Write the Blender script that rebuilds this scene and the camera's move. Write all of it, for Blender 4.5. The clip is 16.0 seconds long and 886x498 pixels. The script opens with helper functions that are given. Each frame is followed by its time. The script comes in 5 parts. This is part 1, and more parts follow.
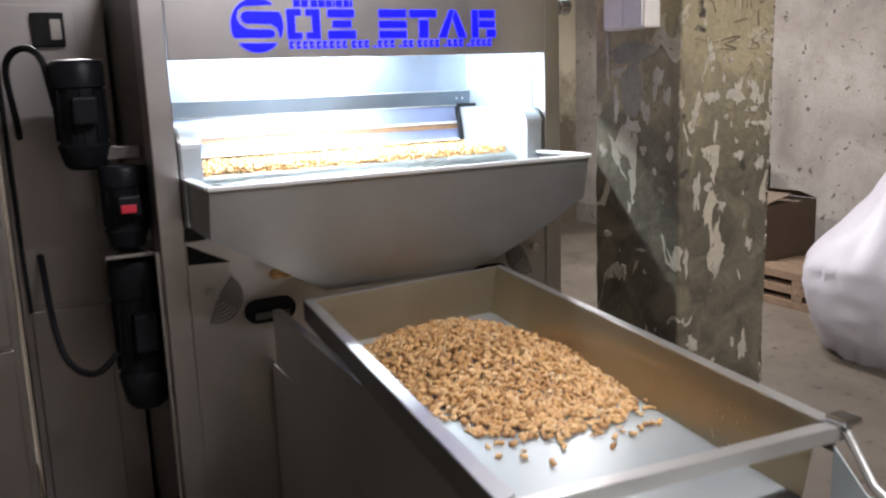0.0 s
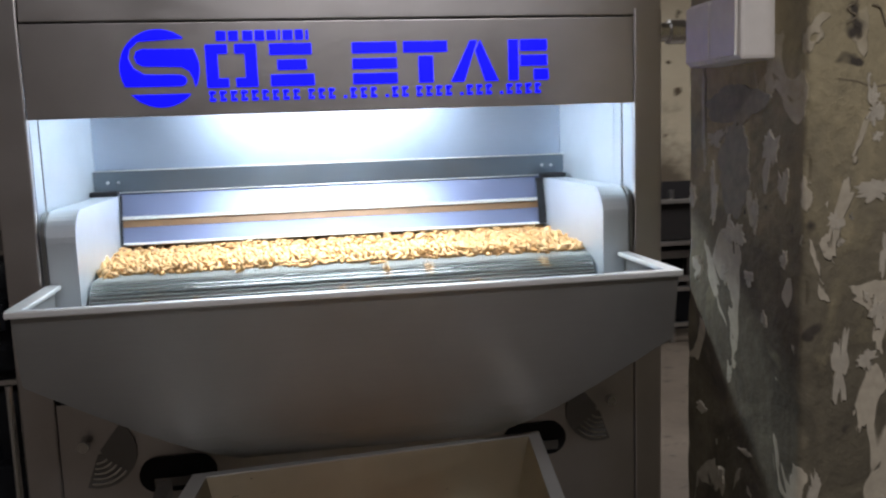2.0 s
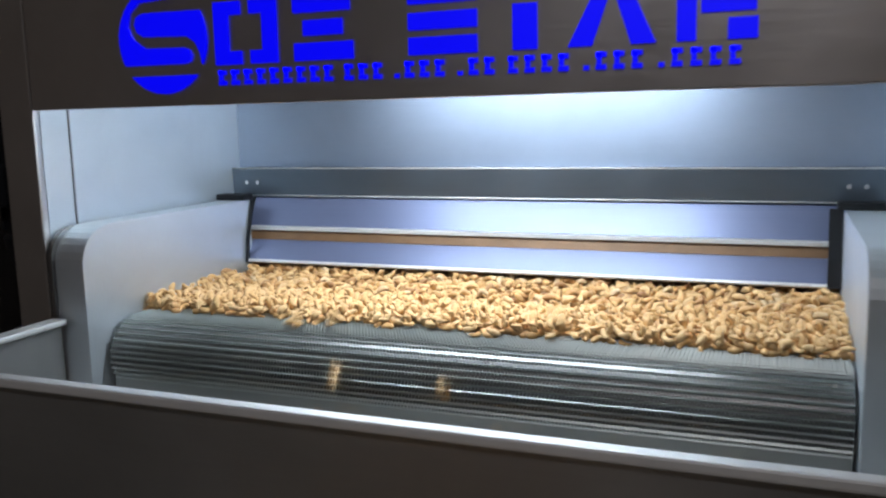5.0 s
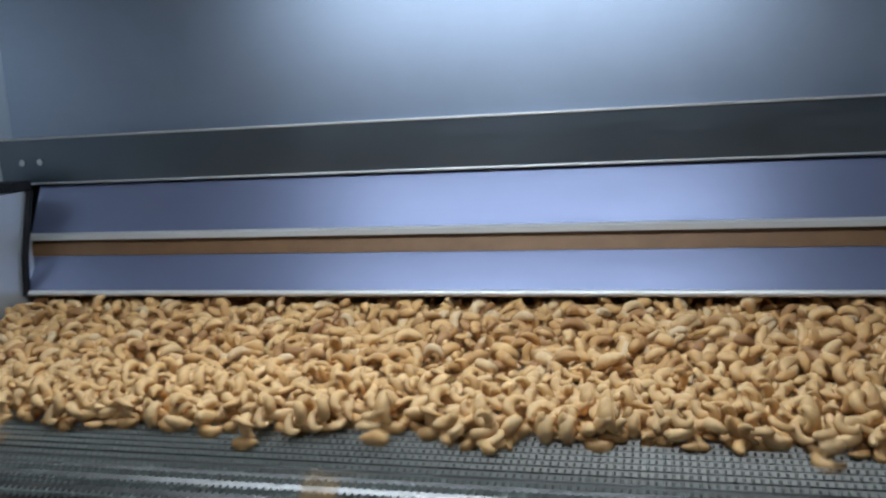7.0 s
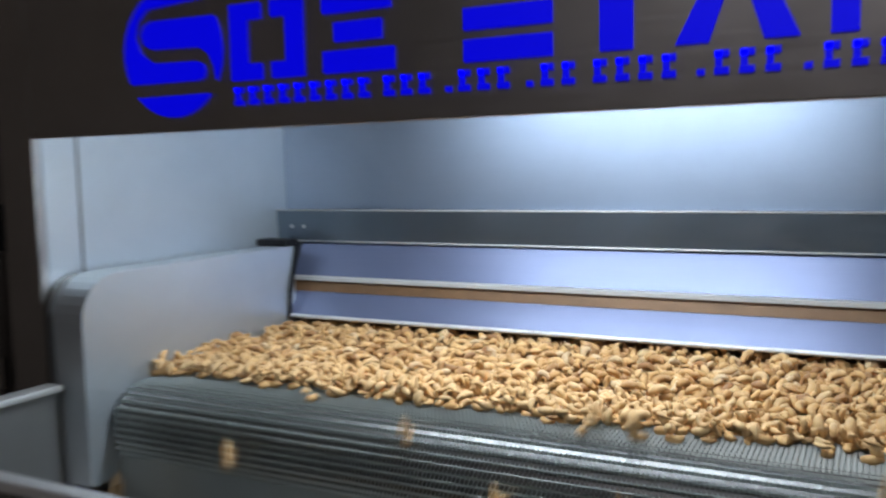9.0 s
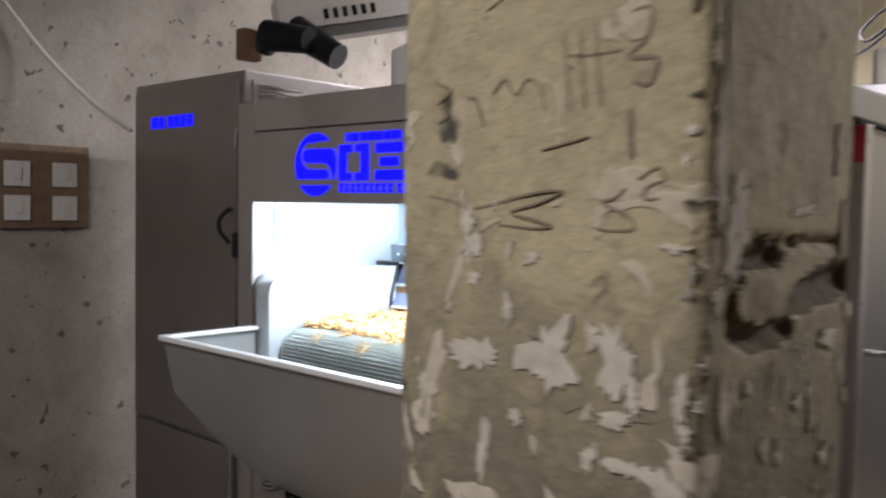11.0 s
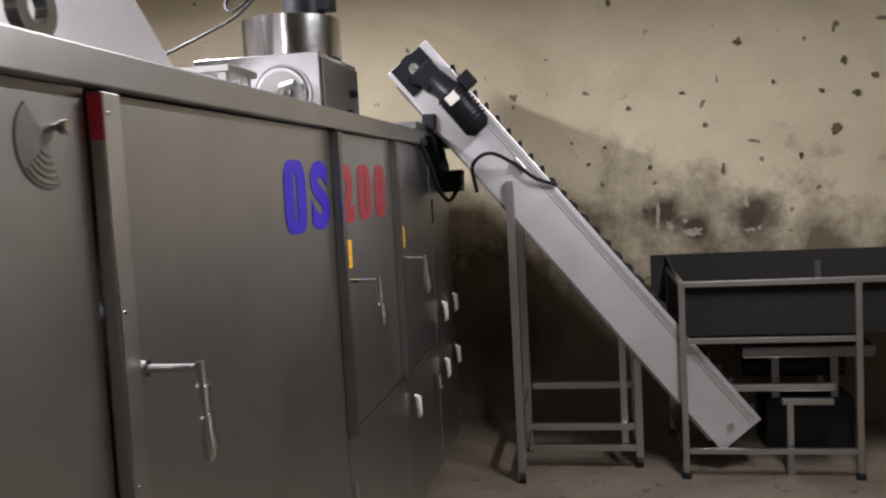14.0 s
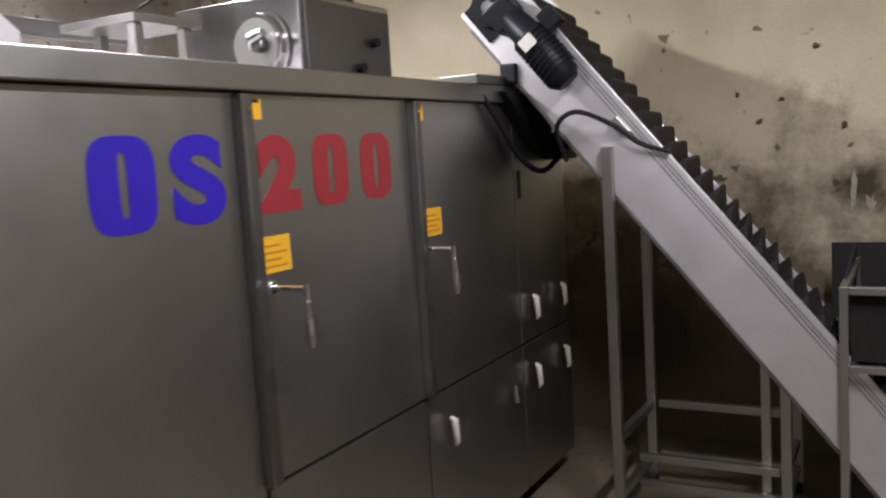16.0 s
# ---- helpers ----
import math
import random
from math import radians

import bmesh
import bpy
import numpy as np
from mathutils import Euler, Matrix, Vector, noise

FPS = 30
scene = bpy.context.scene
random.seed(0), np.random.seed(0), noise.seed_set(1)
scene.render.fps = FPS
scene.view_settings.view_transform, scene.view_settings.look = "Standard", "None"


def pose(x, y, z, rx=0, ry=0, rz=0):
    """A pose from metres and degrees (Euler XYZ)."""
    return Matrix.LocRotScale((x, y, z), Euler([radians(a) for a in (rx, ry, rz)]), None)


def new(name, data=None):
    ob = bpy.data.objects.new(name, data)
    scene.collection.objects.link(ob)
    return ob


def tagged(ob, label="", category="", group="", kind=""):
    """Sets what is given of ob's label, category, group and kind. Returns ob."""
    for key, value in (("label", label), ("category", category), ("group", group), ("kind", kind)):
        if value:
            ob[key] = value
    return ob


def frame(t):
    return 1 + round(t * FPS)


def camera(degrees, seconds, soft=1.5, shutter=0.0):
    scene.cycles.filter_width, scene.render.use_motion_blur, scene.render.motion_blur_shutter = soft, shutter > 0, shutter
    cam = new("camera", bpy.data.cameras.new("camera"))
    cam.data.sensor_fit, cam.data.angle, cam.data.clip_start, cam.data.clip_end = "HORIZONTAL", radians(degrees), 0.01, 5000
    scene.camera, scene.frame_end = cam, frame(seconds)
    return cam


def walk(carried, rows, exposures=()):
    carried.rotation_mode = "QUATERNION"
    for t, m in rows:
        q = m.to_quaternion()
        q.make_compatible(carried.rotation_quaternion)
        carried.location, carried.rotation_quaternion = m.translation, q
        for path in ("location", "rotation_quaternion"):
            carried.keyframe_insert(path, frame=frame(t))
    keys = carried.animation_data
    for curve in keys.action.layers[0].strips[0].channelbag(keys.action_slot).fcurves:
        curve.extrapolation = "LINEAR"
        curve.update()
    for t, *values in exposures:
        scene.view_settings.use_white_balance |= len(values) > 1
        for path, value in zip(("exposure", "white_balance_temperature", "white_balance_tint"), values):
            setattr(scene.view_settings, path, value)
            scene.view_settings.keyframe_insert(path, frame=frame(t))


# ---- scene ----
cam = camera(54.43, 16.0, soft=2.2, shutter=0.5)
CAM = [  # seconds, x, y, z, pitch, roll, yaw
    (0, -0.468, -2.390, 1.473, -11.08, 2.04, -28.34),
    (0.5, -0.264, -2.225, 1.486, -9.90, 2.59, -26.98),
    (1, -0.021, -2.021, 1.492, -9.29, 2.63, -22.79),
    (1.5, 0.236, -1.812, 1.494, -7.96, 1.63, -18.31),
    (2, 0.490, -1.742, 1.504, -7.80, 1.93, -9.80),
    (2.5, 0.695, -1.661, 1.500, -8.73, 2.09, -2.22),
    (3, 0.901, -1.476, 1.532, -7.42, 2.11, 4.78),
    (3.5, 1.072, -1.386, 1.536, -6.22, -0.42, 15.44),
    (4, 1.145, -1.284, 1.547, -6.28, 0.80, 21.36),
    (6.3, 0.836, -0.562, 1.479, -11.21, 2.38, 20.37),
    (6.6, 0.813, -0.479, 1.469, -10.69, 3.17, 16.13),
    (7, 0.789, -0.405, 1.453, -9.88, 3.23, 13.97),
    (7.5, 0.793, -0.391, 1.457, -9.38, 3.46, 12.03),
    (8, 0.805, -0.449, 1.469, -8.70, 3.66, 12.54),
    (8.5, 0.851, -0.603, 1.505, -7.33, 2.92, 17.31),
    (9, 0.971, -0.748, 1.504, -5.44, 1.21, 27.08),
    (9.2, 1.065, -0.838, 1.514, -4.24, 0.76, 31.14),
    (10, 1.240, -1.120, 1.510, -4.40, 0.20, 38.50),
    (10.6, 1.620, -1.290, 1.530, -3.20, -0.80, 42.50),
    (11.3, 1.956, -1.309, 1.559, -2.17, -1.70, 40.95),
    (11.6, 2.019, -1.327, 1.571, -1.17, -2.66, 34.95),
    (12, 2.019, -1.320, 1.571, -1.47, -0.82, 25.85),
    (12.5, 2.009, -1.329, 1.562, -3.49, -0.00, 17.05),
    (13, 2.016, -1.216, 1.561, -4.85, 1.08, 11.68),
    (13.5, 2.056, -0.979, 1.573, -4.29, 1.80, 9.59),
    (14, 2.077, -0.715, 1.554, -4.41, 3.04, 9.90),
    (14.5, 2.178, -0.457, 1.564, -4.97, 3.19, 15.61),
    (15, 2.447, -0.228, 1.555, -5.98, 2.88, 25.54),
    (15.5, 2.576, 0.040, 1.556, -7.11, 3.85, 27.16),
    (16, 2.714, 0.337, 1.564, -6.42, 3.52, 28.64),
]
EXPO = [(0.0, 1.7), (0.5, 1.4), (1.0, 1.1), (1.5, 0.8), (2.0, 0.55), (2.5, 0.4), (3.5, 0.2), (4.0, 0.0), (6.3, -1.15), (7.0, -1.58), (8.0, -1.76), (8.5, -1.45), (9.0, -0.92), (11.3, 1.52), (12.0, 1.42), (12.5, 1.38), (14.0, 1.24), (16.0, 1.15)]
walk(cam, [(t, pose(x, y, z, 90 + p, r, yaw)) for t, x, y, z, p, r, yaw in CAM], EXPO)

# ---- light ----
world = bpy.data.worlds.new("dim_hall")
world.use_nodes = True
world.node_tree.nodes["Background"].inputs[0].default_value = (0.80, 0.85, 1.0, 1)
world.node_tree.nodes["Background"].inputs[1].default_value = 0.02
scene.world = world


def area(name, x, y, z, sx, sy, watts, colour, rx=0, ry=0, rz=0):
    d = bpy.data.lights.new(name, "AREA")
    d.shape, d.size, d.size_y, d.energy, d.color = "RECTANGLE", sx, sy, watts, colour
    ob = new(name, d)
    ob.matrix_world = pose(x, y, z, rx, ry, rz)
    return ob


COOL, NEUTRAL = (0.73, 0.87, 1.0), (0.96, 0.94, 1.0)
area("led_light", 0.59, 0.16, 1.655, 0.62, 0.06, 7.9, COOL, 14)
# the third tube is a guess, added to brighten the doors and back wall
TUBES = [(0.9, -2.3, 2.95, 0, 30.0), (0.10, 2.35, 2.80, 90, 66.0), (2.9, 2.0, 2.95, 90, 44.0)]
for x, y, z, rz, watts in TUBES:
    area("tube_light", x, y, z, 1.2, 0.08, watts, NEUTRAL, rz=rz)


# ---- materials ----
def nodes_of(name):
    m = bpy.data.materials.new(name)
    m.use_nodes = True
    t = m.node_tree
    return m, t, t.nodes["Principled BSDF"]


def add(t, kind, **values):
    n = t.nodes.new(kind)
    for k, v in values.items():
        n.inputs[k.replace("_", " ")].default_value = v
    return n


def coords(t, sx=1, sy=1, sz=1):
    c, m = t.nodes.new("ShaderNodeTexCoord"), t.nodes.new("ShaderNodeMapping")
    m.inputs["Scale"].default_value = (sx, sy, sz)
    t.links.new(c.outputs["Object"], m.inputs["Vector"])
    return m.outputs["Vector"]


def noise_of(t, vec, scale, detail=5.0, rough=0.6, distort=0.0):
    n = add(t, "ShaderNodeTexNoise", Scale=scale, Detail=detail, Roughness=rough, Distortion=distort)
    t.links.new(vec, n.inputs["Vector"])
    return n.outputs["Fac"]


def ramp(t, fac, stops):
    r = t.nodes.new("ShaderNodeValToRGB")
    while len(r.color_ramp.elements) < len(stops):
        r.color_ramp.elements.new(0.5)
    for e, (p, c) in zip(r.color_ramp.elements, stops):
        e.position, e.color = p, (c, c, c, 1) if isinstance(c, (int, float)) else (*c, 1)
    t.links.new(fac, r.inputs["Fac"])
    return r.outputs["Color"]


def mixed(t, fac, a, b):
    n = t.nodes.new("ShaderNodeMix")
    n.data_type = "RGBA"
    for k, v in ((0, fac), (6, a), (7, b)):
        if isinstance(v, tuple):
            n.inputs[k].default_value = (*v, 1)
        elif isinstance(v, float):
            n.inputs[k].default_value = v
        else:
            t.links.new(v, n.inputs[k])
    return n.outputs[2]


def bump(t, bsdf, height, strength, distance):
    b = add(t, "ShaderNodeBump", Strength=strength, Distance=distance)
    t.links.new(height, b.inputs["Height"])
    t.links.new(b.outputs["Normal"], bsdf.inputs["Normal"])


def steel(name, tone, rough, sx=1, sy=1, sz=1, smear=0.10, metal=1.0, relief=0.12):
    """Brushed sheet: streaks along the axis with the smallest scale, smears and finger marks."""
    m, t, b = nodes_of(name)
    streak = noise_of(t, coords(t, sx * 60, sy * 60, sz * 60), 1.0, 3.0, 0.6)
    cloud = noise_of(t, coords(t), 4.5, 6.0, 0.62, 0.4)
    base = mixed(t, ramp(t, cloud, [(0.3, 0.0), (0.75, 1.0)]), tuple(c * 0.86 for c in tone), tone)
    t.links.new(base, b.inputs["Base Color"])
    b.inputs["Metallic"].default_value = metal
    r = mixed(t, 0.5, ramp(t, streak, [(0.25, rough - smear), (0.75, rough + smear)]), ramp(t, cloud, [(0.3, rough - smear), (0.75, rough + smear)]))
    t.links.new(r, b.inputs["Roughness"])
    bump(t, b, streak, relief, 0.0015)
    return m


def plain(name, colour, rough, metal=0.0, grain=40.0, vary=0.25, relief=0.15, gloss=0.5):
    m, t, b = nodes_of(name)
    v = coords(t)
    f = noise_of(t, v, grain, 4.0)
    g = noise_of(t, v, 3.0, 5.0)
    c = mixed(t, ramp(t, f, [(0.3, 0.0), (0.7, 1.0)]), tuple(x * (1 - vary) for x in colour), colour)
    c = mixed(t, ramp(t, g, [(0.45, 0.0), (0.75, 0.5)]), c, tuple(x * (1 - 1.4 * vary) for x in colour))
    t.links.new(c, b.inputs["Base Color"])
    b.inputs["Roughness"].default_value, b.inputs["Metallic"].default_value = rough, metal
    b.inputs["Specular IOR Level"].default_value = gloss
    bump(t, b, f, relief, 0.002)
    return m


def glowing(name, colour, strength):
    m, t, b = nodes_of(name)
    b.inputs["Base Color"].default_value = (*colour, 1)
    b.inputs["Emission Color"].default_value = (*colour, 1)
    b.inputs["Emission Strength"].default_value = strength
    b.inputs["Roughness"].default_value = 0.4
    return m


def plaster(name, upper, lower, flake, edge, cover, line_z, scale=1.0):
    """Old plaster: bare render above, dark peeling paint below line_z, pale flaked patches and pits."""
    m, t, b = nodes_of(name)
    v = coords(t)
    big, mid, fine = noise_of(t, v, 1.6 * scale, 6.0, 0.65, 0.6), noise_of(t, v, 7.0 * scale, 6.0, 0.6, 0.8), noise_of(t, v, 55.0, 4.0)
    sep = t.nodes.new("ShaderNodeSeparateXYZ")
    t.links.new(v, sep.inputs[0])
    h = t.nodes.new("ShaderNodeMath")
    h.operation = "MULTIPLY_ADD"
    t.links.new(mid, h.inputs[0])
    h.inputs[1].default_value = 0.9
    t.links.new(sep.outputs[2], h.inputs[2])
    mr = add(t, "ShaderNodeMapRange", From_Min=line_z + 0.30, From_Max=line_z + 0.62, To_Min=1.0, To_Max=0.0)
    t.links.new(h.outputs[0], mr.inputs["Value"])
    up = mixed(t, ramp(t, big, [(0.3, 0.0), (0.7, 1.0)]), upper, tuple(c * 0.68 for c in upper))
    blot = noise_of(t, v, 13.0 * scale, 6.0, 0.7, 1.0)
    up = mixed(t, ramp(t, blot, [(0.52, 0.0), (0.70, 0.75)]), up, tuple(c * 0.42 for c in upper))
    low = mixed(t, ramp(t, mid, [(0.35, 0.0), (0.62, 1.0)]), lower, tuple(c * 0.45 for c in lower))
    c = mixed(t, mr.outputs["Result"], up, low)
    n2 = noise_of(t, coords(t, 1.0, 1.0, 0.7), 8.5 * scale, 3.0, 0.5, 1.2)
    pale = ramp(t, n2, [(cover, 0.0), (cover + 0.012, 1.0)])
    gate = mixed(t, 1.0, (0.0, 0.0, 0.0), pale)
    mm = t.nodes.new("ShaderNodeMath")
    mm.operation = "MULTIPLY"
    t.links.new(gate, mm.inputs[0])
    lowgate = add(t, "ShaderNodeMapRange", From_Min=line_z + 0.45, From_Max=line_z + 0.95, To_Min=1.0, To_Max=0.0)
    t.links.new(h.outputs[0], lowgate.inputs["Value"])
    t.links.new(lowgate.outputs["Result"], mm.inputs[1])
    c = mixed(t, mm.outputs[0], c, flake)
    pit = ramp(t, noise_of(t, v, 15.0 * scale, 2.0, 0.4, 0.3), [(0.26, 1.0), (0.31, 0.0)])
    c = mixed(t, pit, c, edge)
    c = mixed(t, ramp(t, fine, [(0.3, 0.25), (0.7, 0.0)]), c, edge)
    t.links.new(c, b.inputs["Base Color"])
    b.inputs["Roughness"].default_value = 0.88
    hh = mixed(t, 0.45, mid, fine)
    hh = mixed(t, mm.outputs[0], hh, (0.9, 0.9, 0.9))
    bump(t, b, hh, 0.7, 0.012)
    return m


def stained(name, base, stain, dark, rough=0.85, scale=1.0, spots=0.27, grime_and_shade=None, soot=()):
    m, t, b = nodes_of(name)
    v = coords(t)
    big, mid, fine = noise_of(t, v, 0.9 * scale, 6.0, 0.6, 0.7), noise_of(t, v, 5.0 * scale, 6.0, 0.65, 0.3), noise_of(t, v, 60.0, 4.0)
    c = mixed(t, ramp(t, big, [(0.38, 0.0), (0.68, 0.8)]), base, stain)
    c = mixed(t, ramp(t, mid, [(0.5, 0.0), (0.8, 0.6)]), c, stain)
    c = mixed(t, ramp(t, noise_of(t, v, 9.0 * scale, 2.0, 0.5, 0.2), [(spots, 0.9), (spots + 0.03, 0.0)]), c, dark)
    c = mixed(t, ramp(t, fine, [(0.3, 0.3), (0.6, 0.0)]), c, stain)
    if grime_and_shade:
        # oily splashes up to an uneven tide line, the machine's shade painted in with them
        sep, h = t.nodes.new("ShaderNodeSeparateXYZ"), t.nodes.new("ShaderNodeMath")
        t.links.new(v, sep.inputs[0])
        h.operation = "MULTIPLY_ADD"
        t.links.new(noise_of(t, v, 2.6, 8.0, 0.7, 0.1), h.inputs[0])
        h.inputs[1].default_value = 2.2
        t.links.new(sep.outputs[2], h.inputs[2])
        mr = add(t, "ShaderNodeMapRange", From_Min=grime_and_shade + 0.9, From_Max=grime_and_shade + 1.5, To_Min=0.9, To_Max=0.0)
        t.links.new(h.outputs[0], mr.inputs["Value"])
        c = mixed(t, mr.outputs["Result"], c, dark)
    for centre, size in soot:
        # smoky ragged blotch round a broken fixing
        d = t.nodes.new("ShaderNodeVectorMath")
        d.operation = "DISTANCE"
        t.links.new(v, d.inputs[0])
        d.inputs[1].default_value = centre
        k = t.nodes.new("ShaderNodeMath")
        k.operation = "MULTIPLY_ADD"
        t.links.new(noise_of(t, v, 9.0, 8.0, 0.7, 0.15), k.inputs[0])
        k.inputs[1].default_value = size * 1.5
        t.links.new(d.outputs["Value"], k.inputs[2])
        mr = add(t, "ShaderNodeMapRange", From_Min=size * 1.15, From_Max=size * 1.9, To_Min=0.95, To_Max=0.0)
        t.links.new(k.outputs[0], mr.inputs["Value"])
        c = mixed(t, mr.outputs["Result"], c, tuple(0.55 * q for q in dark))
    t.links.new(c, b.inputs["Base Color"])
    b.inputs["Roughness"].default_value = rough
    bump(t, b, mixed(t, 0.4, mid, fine), 0.5, 0.01)
    return m


def nut_material():
    m, t, b = nodes_of("roasted_cashew")
    g = t.nodes.new("ShaderNodeNewGeometry")
    v = coords(t)
    c = ramp(t, g.outputs["Random Per Island"], [(0.0, (0.33, 0.16, 0.062)), (0.2, (0.53, 0.295, 0.11)), (0.6, (0.65, 0.39, 0.158)), (0.88, (0.72, 0.47, 0.225)), (1.0, (0.67, 0.49, 0.29))])
    f = noise_of(t, v, 90.0, 4.0)
    c = mixed(t, ramp(t, f, [(0.45, 0.0), (0.75, 0.5)]), c, (0.36, 0.19, 0.082))
    t.links.new(c, b.inputs["Base Color"])
    b.inputs["Roughness"].default_value = 0.5
    b.inputs["Specular IOR Level"].default_value = 0.45
    b.inputs["Subsurface Weight"].default_value = 0.0
    bump(t, b, f, 0.25, 0.002)
    return m


STEEL = steel("brushed_steel_sheet", (0.60, 0.575, 0.56), 0.36, 0.25, 3, 3, 0.08, 1.0, 0.05)
STEEL_SIDE = steel("dull_steel_door_sheet", (0.48, 0.475, 0.455), 0.36, 3, 3, 0.25, 0.03, 1.0, 0.008)
STEEL_HOPPER = steel("dull_hopper_sheet", (0.40, 0.40, 0.39), 0.54, 0.25, 3, 3, 0.06, 0.9, 0.03)
# one lining in two tones: LED glow painted into sides, back painted dimmer
STEEL_IN = steel("led_lit_steel_lining", (0.66, 0.71, 0.75), 0.50, 0.25, 3, 3, 0.06, 0.8)
STEEL_BACK = steel("dimmed_steel_back", (0.38, 0.44, 0.55), 0.46, 0.25, 3, 3, 0.06, 1.0, 0.02)
STEEL_POLISH = steel("polished_steel", (0.70, 0.70, 0.70), 0.18, 1, 1, 1, 0.06)
STEEL_DARK = steel("dark_oily_steel", (0.26, 0.255, 0.25), 0.42, 1, 1, 1)
STEEL_TRAY = steel("worn_tray_steel", (0.44, 0.47, 0.465), 0.44, 0.4, 2, 2, 0.06, 0.5, 0.02)
CURTAIN = steel("bluish_film_sheet", (0.155, 0.178, 0.285), 0.40, 0.2, 2, 2, 0.05, 0.5)
BAFFLE = steel("blue_grey_baffle_steel", (0.19, 0.225, 0.27), 0.40, 0.25, 2, 2, 0.08, 1.0, 0.04)
WIRE = steel("belt_wire", (0.55, 0.59, 0.57), 0.46, 1, 1, 1, 0.08)
# warm tone paints the cashews' golden reflection on the dirty tray sides
STEEL_TRAY_WALL = steel("nut_reflection_tray_side", (0.74, 0.66, 0.50), 0.31, 0.4, 2, 2, 0.06, 0.86, 0.02)
# pale tone that paints edge highlights where polished steel would mirror the dark
STEEL_EDGE = steel("pale_edge_highlight", (0.80, 0.80, 0.78), 0.48, 1, 1, 1, 0.06, 0.55)
TRAY_EDGE = steel("scuffed_rim_steel", (0.62, 0.61, 0.58), 0.42, 1, 1, 1, 0.1, 0.8)
STEEL_DRUM = steel("grey_drum_steel", (0.40, 0.42, 0.40), 0.45, 0.2, 2, 2, 0.06, 0.8)
ALU = steel("anodised_aluminium", (0.72, 0.70, 0.72), 0.45, 0.5, 2, 2, 0.08, 0.8)
RUST = plain("brown_scorched_strip", (0.20, 0.105, 0.048), 0.5, 0.2, 30)
# black of the rubber parts, also of plates that paint dark gaps
BLACK = plain("black_rubber_and_gap_dark", (0.014, 0.014, 0.016), 0.55, gloss=0.2)
BLACK_PAINT = plain("black_motor_enamel", (0.012, 0.013, 0.016), 0.40, gloss=0.15)
RED = plain("red_plastic", (0.68, 0.03, 0.06), 0.4)
WHITE_PLASTIC = plain("yellowed_white_plastic", (0.62, 0.58, 0.53), 0.45, vary=0.1)
CABINET = steel("cabinet_sheet", (0.43, 0.405, 0.39), 0.42, 3, 3, 0.25)
STICKER_PRINT = plain("dull_orange_print", (0.46, 0.19, 0.015), 0.5, vary=0.08)
YELLOW = plain("yellow_warning_sticker", (0.75, 0.40, 0.02), 0.5, vary=0.08)
BLUE_GLOW = glowing("blue_backlit_sign", (0.0, 0.0, 1.0), 1.0)
BLUE_STICKER = plain("blue_vinyl", (0.026, 0.010, 0.36), 0.4, vary=0.05)
RED_STICKER = plain("red_vinyl", (0.26, 0.022, 0.03), 0.4, vary=0.05)
LED = glowing("led_diffuser", (0.9, 0.96, 1.0), 12.0)
TUBE_GLASS = glowing("fluorescent_tube", (1.0, 0.96, 0.9), 8.0)
PILLAR = plaster("peeling_pillar_plaster", (0.385, 0.322, 0.19), (0.168, 0.142, 0.092), (0.44, 0.385, 0.29), (0.045, 0.036, 0.026), 0.60, 1.38, 1.25)
PALE = plain("bare_white_plaster", (0.47, 0.42, 0.33), 0.9, 0, 38, 0.34, 0.7)
GREYPATCH = plain("grey_cement_patch", (0.25, 0.225, 0.175), 0.9, 0, 50, 0.3, 0.5)
# brown broken core, darkened further to carry the shade of the recess
HOLLOW = plain("broken_core_with_recess_shade", (0.12, 0.092, 0.055), 0.95, 0, 60, 0.5, 1.0)
DARKPATCH = plain("dark_broken_concrete", (0.14, 0.105, 0.065), 0.95, 0, 45, 0.5, 0.8)
WALL_BACK = stained("yellowed_wall_plaster", (0.61, 0.54, 0.385), (0.43, 0.37, 0.255), (0.085, 0.062, 0.038), grime_and_shade=1.18, soot=(((2.50, 4.75, 1.30), 0.13), ((2.68, 4.75, 1.20), 0.12), ((3.03, 4.75, 1.26), 0.16), ((1.55, 4.75, 0.55), 0.30)))
WALL_GREY = stained("grimy_grey_plaster", (0.34, 0.305, 0.265), (0.16, 0.135, 0.11), (0.07, 0.055, 0.042), scale=1.9, spots=0.30)
FLOOR = stained("worn_concrete_floor", (0.17, 0.14, 0.105), (0.085, 0.067, 0.048), (0.04, 0.032, 0.024), 0.5, 1.7, 0.32)
# ceiling tone is lightened so its bounce fills the shadows
CEILING = stained("bounce_ceiling", (0.44, 0.41, 0.38), (0.27, 0.25, 0.22), (0.1, 0.09, 0.08))
SCRATCH = plain("scratch_shade", (0.18, 0.145, 0.095), 0.9)
SACK = plain("white_woven_sack", (0.43, 0.41, 0.43), 0.5, 0, 160, 0.12, 0.4)
CARD = plain("brown_cardboard", (0.15, 0.105, 0.07), 0.85)
WOOD = plain("rough_plank", (0.21, 0.135, 0.08), 0.8, 0, 25, 0.4, 0.5)
# bin front, darker than the grey sheet of the bin back
BIN_BLACK = plain("near_black_bin_sheet", (0.018, 0.016, 0.015), 0.7, gloss=0.12)
GREYBOARD = plain("dark_grey_sheet", (0.028, 0.026, 0.026), 0.7, gloss=0.15)
NUT = nut_material()

# ---- builders ----
ORIGIN = {}


